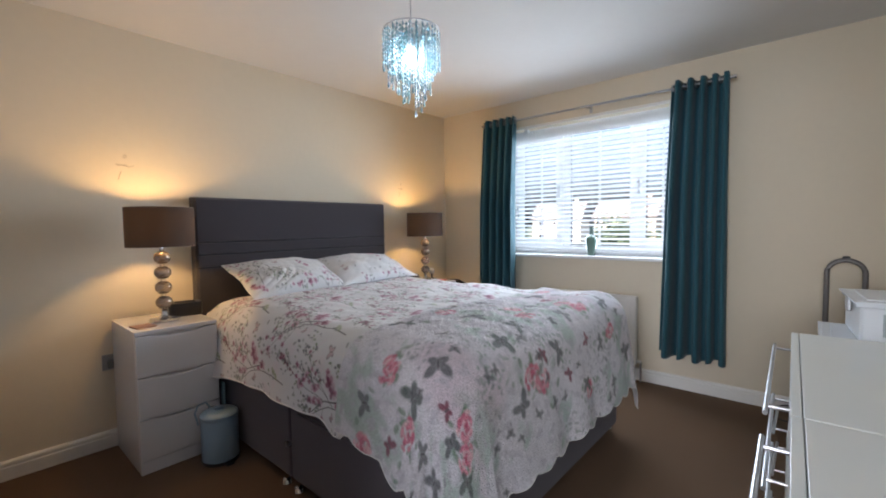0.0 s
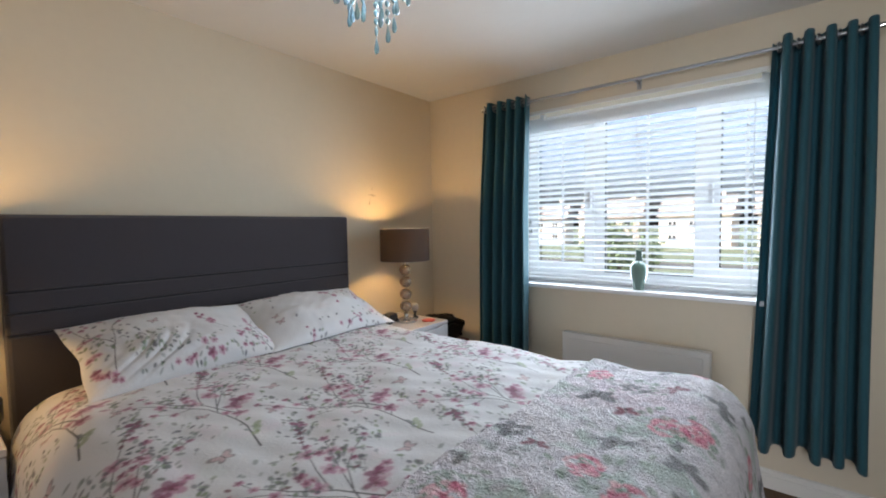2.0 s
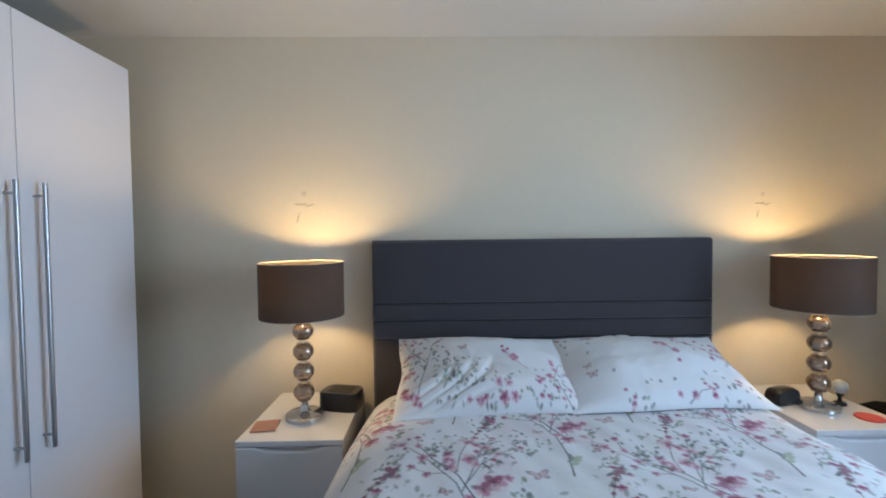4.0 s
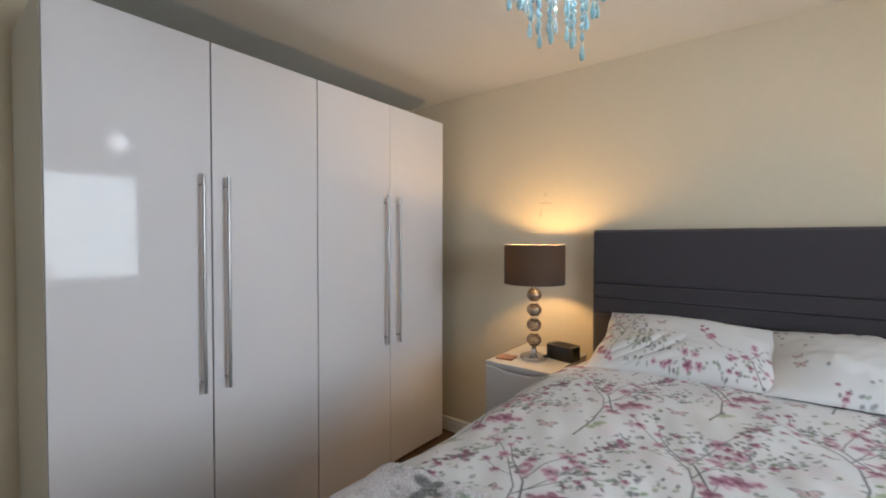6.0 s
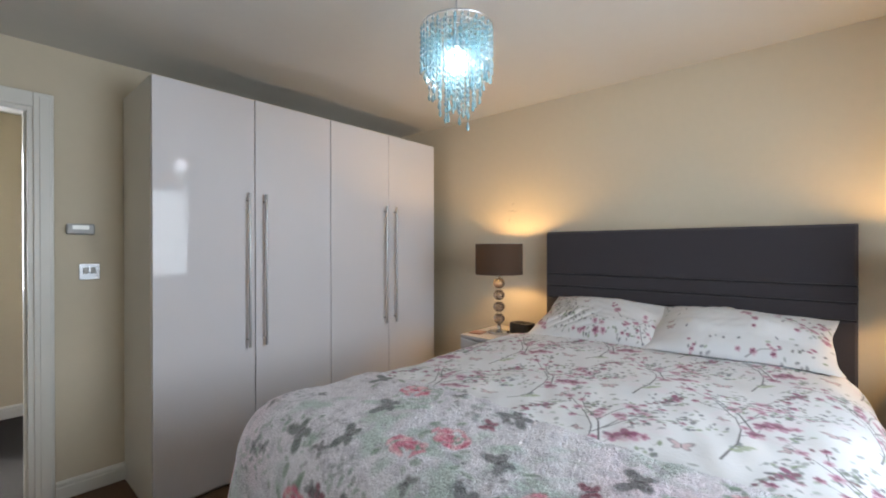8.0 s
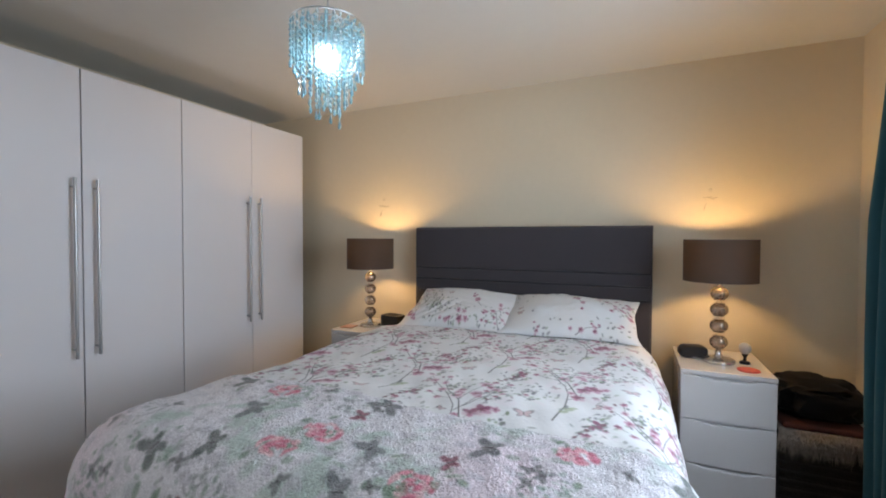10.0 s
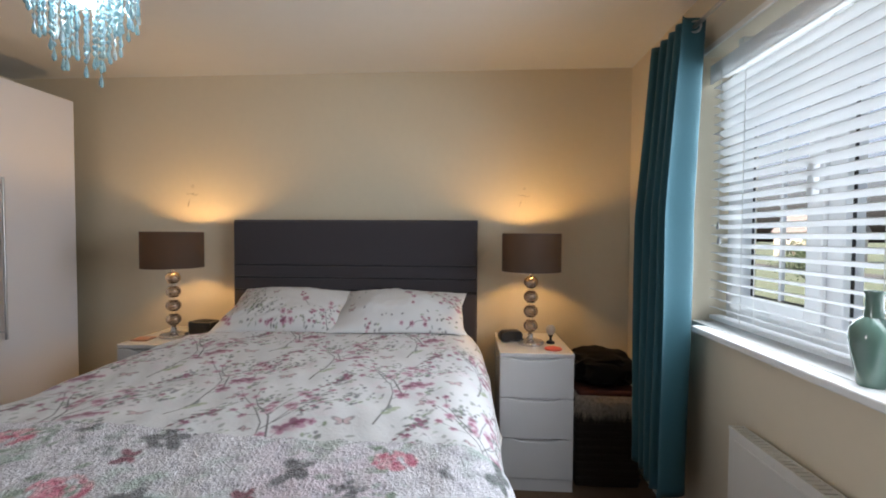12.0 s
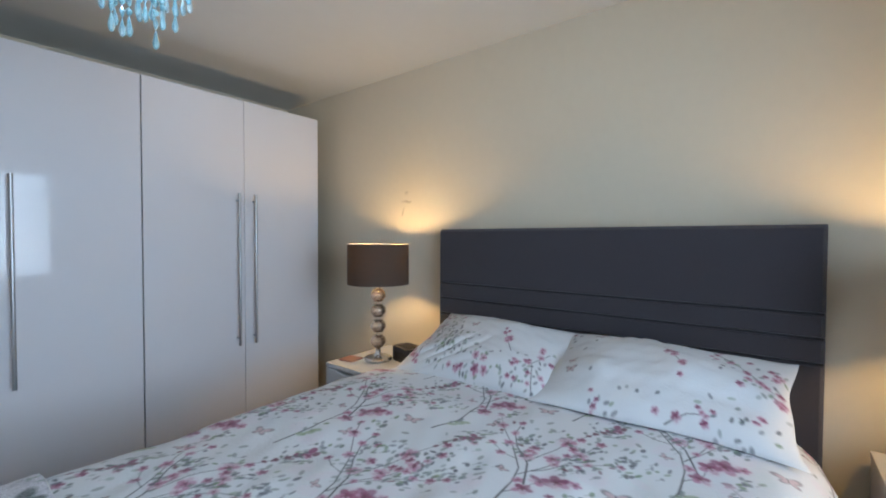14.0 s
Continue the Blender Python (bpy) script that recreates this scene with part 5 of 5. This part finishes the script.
# ---- hamper, throw and bag in the corner ----
hp = thing("hamper", (0.24, 1.435, 0), "dark brown woven hamper in the corner by the window", "hamper")
part("body", box(-0.19, 0.19, -0.165, 0.165, 0.0, 0.43, 0.015, 3), M_WICKER, hp)
for k in range(10):
    z = 0.03 + k * 0.04
    part("weave_band", box(-0.194, 0.194, -0.169, 0.169, z, z + 0.026, 0.008, 2), M_WICKER, hp)
part("lid", box(-0.198, 0.198, -0.172, 0.172, 0.43, 0.455, 0.01, 2), M_WICKER, hp)
fur = thing("fur_throw", (0.24, 1.435, 0.455), "shaggy cream and brown fur throw draped over the hamper", "throw")
part("pad", box(-0.195, 0.205, -0.165, 0.165, 0.0, 0.022, 0.008), M_FUR, fur)
g = np.random.default_rng(7)
bm = bmesh.new()
for k in range(900):
    y = g.uniform(-0.17, 0.17)
    x = 0.20 + g.uniform(-0.02, 0.015)
    z = g.uniform(-0.005, 0.03)
    L = g.uniform(0.05, 0.11)
    dy = g.normal(0, 0.02)
    w = 0.0016
    p0, p1, p2 = (x, y, z), (x + g.uniform(0.01, 0.03), y + dy * 0.5, z - L * 0.3), (x + g.uniform(0.005, 0.03), y + dy, z - L)
    vs = [bm.verts.new(q) for q in ((p0[0], p0[1] - w, p0[2]), (p0[0], p0[1] + w, p0[2]), (p1[0], p1[1] + w, p1[2]), (p1[0], p1[1] - w, p1[2]), p2)]
    bm.faces.new(vs[:4])
    bm.faces.new((vs[3], vs[2], vs[4]))
part("fringe", bm, M_FUR, fur)
ft = thing("folded_textile", (0.24, 1.435, 0.477), "folded dark rust textile on the hamper", "textile")
part("fold", box(-0.17, 0.185, -0.155, 0.155, 0, 0.028, 0.012, 3), M_RUST, ft)
bag = thing("bag", (0.25, 1.44, 0.505), "soft black holdall with looped handles on the hamper", "bag")
bm = bmesh.new()
bmesh.ops.create_icosphere(bm, subdivisions=4, radius=1.0)
for v in bm.verts:
    c = v.co
    k = 1 + 0.22 * noise.noise(c * 2.6) + 0.10 * noise.noise(c * 6)
    v.co = Vector((0.15 * math.copysign(abs(c.x) ** 0.7, c.x) * k, 0.16 * math.copysign(abs(c.y) ** 0.6, c.y) * k, max(0.0, 0.078 + 0.088 * math.copysign(abs(c.z) ** 0.7, c.z) * k)))
part("body", bm, M_BLACKCLOTH, bag, smooth=True)
part("handle", tube([(0.03, -0.09 + 0.18 * q, 0.125 + 0.035 * math.sin(q * math.pi) + 0.008 * math.sin(q * 9)) for q in np.linspace(0, 0.75, 14)], 0.007, 8), M_BLACKCLOTH, bag, smooth=True)
part("strap", tube([(-0.03, -0.14, 0.10), (0.02, -0.12, 0.145), (0.06, -0.06, 0.14), (0.12, 0.0, 0.11)], 0.006, 8), M_GREYBAG, bag, smooth=True)


# ---- chests of drawers ----
def chest(x, y, w, h, rows, turn, label):
    """Its front's far top corner stands at x, y; the front faces -x and runs towards -y."""
    c_ = thing("chest_of_drawers", (x, y, 0), label, "chest of drawers", "chests along the wall", turn=turn)
    d = 0.43
    part("body", box(0.022, d, -w, 0, 0.0, h - 0.02, 0.002), M_CHEST, c_)
    part("top", box(0.022, d, -w, 0, h - 0.02, h, 0.002), M_CHEST, c_)
    dh = (h - 0.05) / rows
    for k in range(rows):
        z0 = 0.05 + k * dh
        dr = part("drawer", box(0.0, 0.020, -w + 0.002, -0.002, z0, z0 + dh - 0.004 + (0.004 if k == rows - 1 else 0), 0.002), M_CHEST, c_)
        z = z0 + dh - 0.05
        part("handle", tube([(-0.046, -w + 0.12, z), (-0.046, -0.02, z)], 0.0055, 12), M_STEEL, dr, "long steel bar handle", smooth=True)
        for yy in (-w + 0.17, -0.07):
            part("stem", tube([(0, yy, z), (-0.044, yy, z)], 0.0045, 8), M_STEEL, dr, smooth=True)
    return c_


chest(2.877, 0.267, 0.862, 0.797, 4, 1.6, "white chest of drawers with long steel bar handles")
chest(2.902, -0.599, 0.862, 0.797, 4, 1.6, "white chest of drawers with long steel bar handles")
chest(2.872, 0.76, 0.475, 0.40, 2, 0.0, "low white drawer unit carrying storage boxes")


def storage_box(x, y, z, w, d, h, label, turn):
    s_ = thing("storage_box", (x, y, z), label, "storage box", "stacked storage boxes", turn=turn)
    part("tub", box(-w / 2 + 0.012, w / 2 - 0.012, -d / 2 + 0.012, d / 2 - 0.012, 0, h - 0.02, 0.012, 3), M_BOX, s_)
    part("lid", box(-w / 2, w / 2, -d / 2, d / 2, h - 0.022, h, 0.006, 2), M_BOX, s_)
    part("lid_rib", box(-w / 2 + 0.03, w / 2 - 0.03, -d / 2 + 0.03, d / 2 - 0.03, h, h + 0.005, 0.002), M_BOX, s_)
    for sx in (-1, 1):
        part("clip", box(sx * w / 2 - 0.006, sx * w / 2 + 0.006, -0.03, 0.03, h - 0.06, h - 0.006, 0.003), M_STEEL, s_)
    part("contents", box(-w / 2 + 0.07, w / 2 - 0.05, -d / 2 + 0.0095, -d / 2 + 0.013, h * 0.2, h * 0.72, 0.001, 1), M_DARKSTUFF, s_)
    part("label", box(-0.02, w / 2 - 0.06, -d / 2 + 0.007, -d / 2 + 0.0098, h * 0.38, h * 0.55, 0.001, 1), M_BLACK, s_, "dark strip on the tub")
    part("lid_lip", box(-w / 2 - 0.008, w / 2 + 0.008, -d / 2 - 0.008, d / 2 + 0.008, h - 0.006, h - 0.001, 0.002, 2), M_BOX, s_)


storage_box(3.14, 0.52, 0.40, 0.36, 0.42, 0.365, "large white plastic storage box on the drawer unit", 0)
storage_box(3.185, 0.52, 0.77, 0.30, 0.36, 0.15, "white plastic storage box with clipped lid on another box", 4)

# ---- arched appliance by the window wall ----
ap = thing("floor_appliance", (3.07, 1.50, 0), "grey arched tube handle on a floor-standing appliance by the wall", "appliance")
arch = [(-0.078, 0, 0.08), (-0.078, 0, 0.40), (-0.078, 0, 0.88)] + [(-0.078 * math.cos(q), 0, 0.91 + 0.072 * math.sin(q)) for q in np.linspace(0, math.pi, 14)] + [(0.078, 0, 0.88), (0.078, 0, 0.40), (0.078, 0, 0.08)]
part("handle", tube(arch, 0.013, 12), M_TUBE, ap, smooth=True)
part("button", box(-0.016, 0.016, -0.01, 0.01, 0.994, 1.004, 0.003), M_BLACK, ap)
part("foot", box(-0.13, 0.13, -0.12, 0.12, 0, 0.11, 0.03, 4), M_TUBE, ap)
cb = thing("power_cable", (2.86, 1.56, 0), "loop of thin black cable lying on the carpet", "cable")
loop = [(0.115 * math.cos(q) + 0.01 * math.sin(2 * q), 0.075 * math.sin(q), 0.006 + 0.05 * max(0, math.sin(q)) ** 2) for q in np.linspace(-0.6, 5.6, 40)]
part("lead", tube(loop + [(0.17, -0.03, 0.006), (0.23, -0.09, 0.04)], 0.004, 8), M_BLACK, cb, smooth=True)

# ---- pendant ----
pd = thing("pendant_light", (*PENDANT, H), "pendant lamp with dangling strands of aqua beads", "pendant lamp")
part("ceiling_rose", lathe([(0, 0), (0.04, 0), (0.042, -0.008), (0.03, -0.022), (0.008, -0.028), (0, -0.028)], 28), M_WHITE, pd, smooth=True)
part("flex", tube([(0, 0, -0.02), (0, 0, -0.30)], 0.0028, 8), M_STEEL, pd)
part("lampholder", lathe([(0, -0.25), (0.014, -0.25), (0.018, -0.265), (0.018, -0.31), (0.013, -0.318), (0, -0.318)], 18), M_STEEL, pd, smooth=True)
part("bulb", lathe([(0, -0.318), (0.012, -0.32), (0.018, -0.332), (0.031, -0.352), (0.034, -0.37), (0.029, -0.39), (0.015, -0.402), (0, -0.405)], 24), M_BULB, pd, "lit cool white bulb", smooth=True)
RIM = 0.126
for r, z in ((RIM, -0.248), (0.085, -0.250), (0.045, -0.252)):
    part("hoop", tube([(r * math.cos(q), r * math.sin(q), z) for q in np.linspace(0, 2 * math.pi, 48, endpoint=False)], 0.0028, 6, closed=True), M_STEEL, pd, smooth=True)
for q in range(4):
    part("hoop_spoke", tube([(0.004 * math.cos(q * 1.571), 0.004 * math.sin(q * 1.571), -0.250), (RIM * math.cos(q * 1.571), RIM * math.sin(q * 1.571), -0.250)], 0.002, 6), M_STEEL, pd)
g = np.random.default_rng(17)


def strand(length):
    prof, z = [(0, 0), (0.0008, -0.001)], -0.004
    while z > -length:
        h_ = 0.0155 if g.random() < 0.6 else 0.022
        w_ = 0.0058 if h_ < 0.02 else 0.0048
        prof += [(0.0008, z), (w_ * 0.8, z - h_ * 0.3), (w_, z - h_ * 0.55), (w_ * 0.6, z - h_ * 0.85), (0.0008, z - h_)]
        z -= h_ + 0.002
    return lathe(prof + [(0.0008, z), (0.0025, z - 0.006), (0.0062, z - 0.024), (0.0045, z - 0.032), (0, z - 0.036)], 7)


for ring_r, count, lo, hi in ((RIM, 30, 0.09, 0.15), (0.106, 20, 0.12, 0.19), (0.085, 15, 0.17, 0.235), (0.062, 10, 0.21, 0.27), (0.042, 6, 0.24, 0.315)):
    for k in range(count):
        q = 2 * math.pi * (k + g.uniform(-0.15, 0.15)) / count
        part("strand", strand(g.uniform(lo, hi)), M_BEAD if g.random() < 0.8 else M_BEADCLEAR, pd, loc=(ring_r * math.cos(q), ring_r * math.sin(q), -0.250), smooth=False)

# ---- outside ----
GZ = -2.75
M_GRASS = mat("lawn grass", (0.11, 0.14, 0.085), 0.9, vary=0.3, grain=6, stain=0.3)
M_ROAD = mat("asphalt", (0.06, 0.06, 0.062), 0.9, vary=0.15, grain=20)
M_BRICK = mat("buff brick facade", (0.38, 0.33, 0.28), 0.85, vary=0.2, grain=9)
M_RENDER = mat("pale render facade", (0.55, 0.50, 0.43), 0.85, vary=0.06)
M_ROOF = mat("brown roof tiles", (0.20, 0.18, 0.17), 0.85, vary=0.2, grain=7)
M_BARK = mat("tree bark", (0.10, 0.075, 0.055), 0.9, vary=0.3, grain=15)
M_LEAVES = mat("green leaves", (0.085, 0.12, 0.065), 0.7, vary=0.45, grain=2.5)
M_DARKPANE = mat("dark window panes", (0.03, 0.035, 0.04), 0.1)
structure("ground", box(-400, 400, -400, 600, GZ - 0.3, GZ, 0), M_GRASS, "green lawns of the gardens outside", "ground")
structure("wall_below", box(-0.15, XE + 0.15, YS - 0.15, YN + 0.26, GZ, -0.125, 0), M_BRICK, "buff brick ground storey under the bedroom", "wall")
structure("wall_below_landing", box(1.1, 4.7, -4.16, YS - 0.155, GZ, -0.125, 0), M_BRICK, "buff brick ground storey under the landing", "wall")
structure("road", box(-400, 400, 40, 46, GZ, GZ + 0.012, 0), M_ROAD, "grey asphalt road between the gardens", "road")


def house(x, y, w, d, h, turn, material, label):
    h_ = thing("house", (x, y, GZ), label, "house", "houses across the road", turn=turn)
    wl_ = part("wall", box(-w / 2, w / 2, -d / 2, d / 2, 0, h, 0), material, h_)
    bm = bmesh.new()
    e = 0.4
    v = [bm.verts.new(p) for p in ((-w / 2 - e, -d / 2 - e, h), (w / 2 + e, -d / 2 - e, h), (w / 2 + e, d / 2 + e, h), (-w / 2 - e, d / 2 + e, h), (-w / 2 - e, 0, h + d * 0.42), (w / 2 + e, 0, h + d * 0.42))]
    for f in ((0, 1, 5, 4), (2, 3, 4, 5), (1, 2, 5), (3, 0, 4), (3, 2, 1, 0)):
        bm.faces.new([v[i] for i in f])
    rf = part("roof", bm, M_ROOF, h_)
    part("chimney", box(w * 0.3, w * 0.3 + 0.7, -0.3, 0.3, h + d * 0.25, h + d * 0.42 + 0.9, 0.02), material, rf)
    for zz in (0.9, 3.5):
        for xx in (-w * 0.3, 0.0, w * 0.3):
            if zz < 1 and xx == 0.0:
                part("front_door", box(xx - 0.45, xx + 0.45, -d / 2 - 0.05, -d / 2 + 0.05, 0.0, 2.05, 0.01), M_UPVC, h_)
                continue
            wf = part("window", box(xx - 0.65, xx + 0.65, -d / 2 - 0.05, -d / 2 + 0.05, zz, zz + 1.15, 0.01), M_UPVC, h_)
            for sx in (-0.31, 0.31):
                part("pane", box(xx + sx - 0.26, xx + sx + 0.26, -d / 2 - 0.06, -d / 2 - 0.045, zz + 0.08, zz + 1.07, 0), M_DARKPANE, wf)


for hx, hy, turn, m_, lab in ((-38, 84, 10, M_RENDER, "two-storey pale rendered house with tiled roof"), (-22, 78, 4, M_BRICK, "two-storey buff brick house with tiled roof"),
                              (-9, 80, -3, M_RENDER, "two-storey pale rendered house with tiled roof"), (4, 76, 2, M_BRICK, "two-storey buff brick house with tiled roof"),
                              (19, 80, -8, M_RENDER, "two-storey pale rendered house with tiled roof"), (-58, 74, 18, M_BRICK, "two-storey buff brick house with tiled roof"),
                              (-76, 62, 28, M_RENDER, "two-storey pale rendered house with tiled roof"), (-92, 46, 40, M_BRICK, "two-storey buff brick house with tiled roof")):
    house(hx, hy, 10, 8, 5.0, turn, m_, lab)


def tree_thing(x, y, h, r, seed, label):
    g_ = np.random.default_rng(seed)
    t_ = thing("tree", (x, y, GZ), label, "tree", "garden trees")
    tr = bmesh.new()
    lathe([(0.16, 0), (0.12, 0.3), (0.08, h * 0.4), (0.03, h * 0.6), (0, h * 0.62)], 10, bm=tr)
    tips = []
    for k in range(9):
        a_, z_ = g_.uniform(0, 6.28), h * g_.uniform(0.32, 0.65)
        L = r * g_.uniform(0.5, 0.9)
        tip = (L * math.cos(a_), L * math.sin(a_), z_ + L * 0.7)
        tube([(0, 0, z_), (tip[0] * 0.5, tip[1] * 0.5, z_ + L * 0.25), tip], 0.03, 6, bm=tr)
        tips.append(tip)
    part("trunk", tr, M_BARK, t_)
    cr = bmesh.new()
    blobs = [(tx, ty, tz, r * g_.uniform(0.28, 0.45)) for tx, ty, tz in tips] + [(g_.normal(0, r * 0.3), g_.normal(0, r * 0.3), h * g_.uniform(0.5, 0.9), r * g_.uniform(0.35, 0.55)) for _ in range(14)]
    for bx, by, bz, br in blobs:
        for _ in range(150):
            d_ = Vector(g_.normal(0, 1, 3)).normalized() * br * g_.uniform(0.5, 1.1)
            c_ = Vector((bx, by, bz)) + d_
            u_, w_ = Vector(g_.normal(0, 1, 3)).normalized(), Vector(g_.normal(0, 1, 3)).normalized()
            s_ = g_.uniform(0.05, 0.10)
            cr.faces.new([cr.verts.new(c_ + s_ * q) for q in (u_, w_, -u_, -w_)])
    part("crown", cr, M_LEAVES, t_)


tree_thing(-2.6, 15, 4.3, 1.5, 1, "small leafy green garden tree")
tree_thing(-11, 19, 4.2, 1.7, 2, "small leafy green garden tree")
tree_thing(3.6, 19.0, 4.8, 1.9, 3, "small leafy green garden tree")
tree_thing(-24, 21, 4.0, 1.7, 4, "small leafy green garden tree")
hd = bmesh.new()
g = np.random.default_rng(23)
for k in range(5200):
    c_ = Vector((g.uniform(-16, 7), 7.2 + g.normal(0, 0.28), GZ + 1.15 * math.sqrt(g.uniform(0, 1)) + 0.1 * math.sin(k)))
    u_, w_ = Vector(g.normal(0, 1, 3)).normalized(), Vector(g.normal(0, 1, 3)).normalized()
    s_ = g.uniform(0.06, 0.11)
    hd.faces.new([hd.verts.new(c_ + s_ * q) for q in (u_, w_, -u_, -w_)])
tagged(part("hedge", hd, M_LEAVES), "clipped green hedge along the garden", "hedge", kind="stuff")
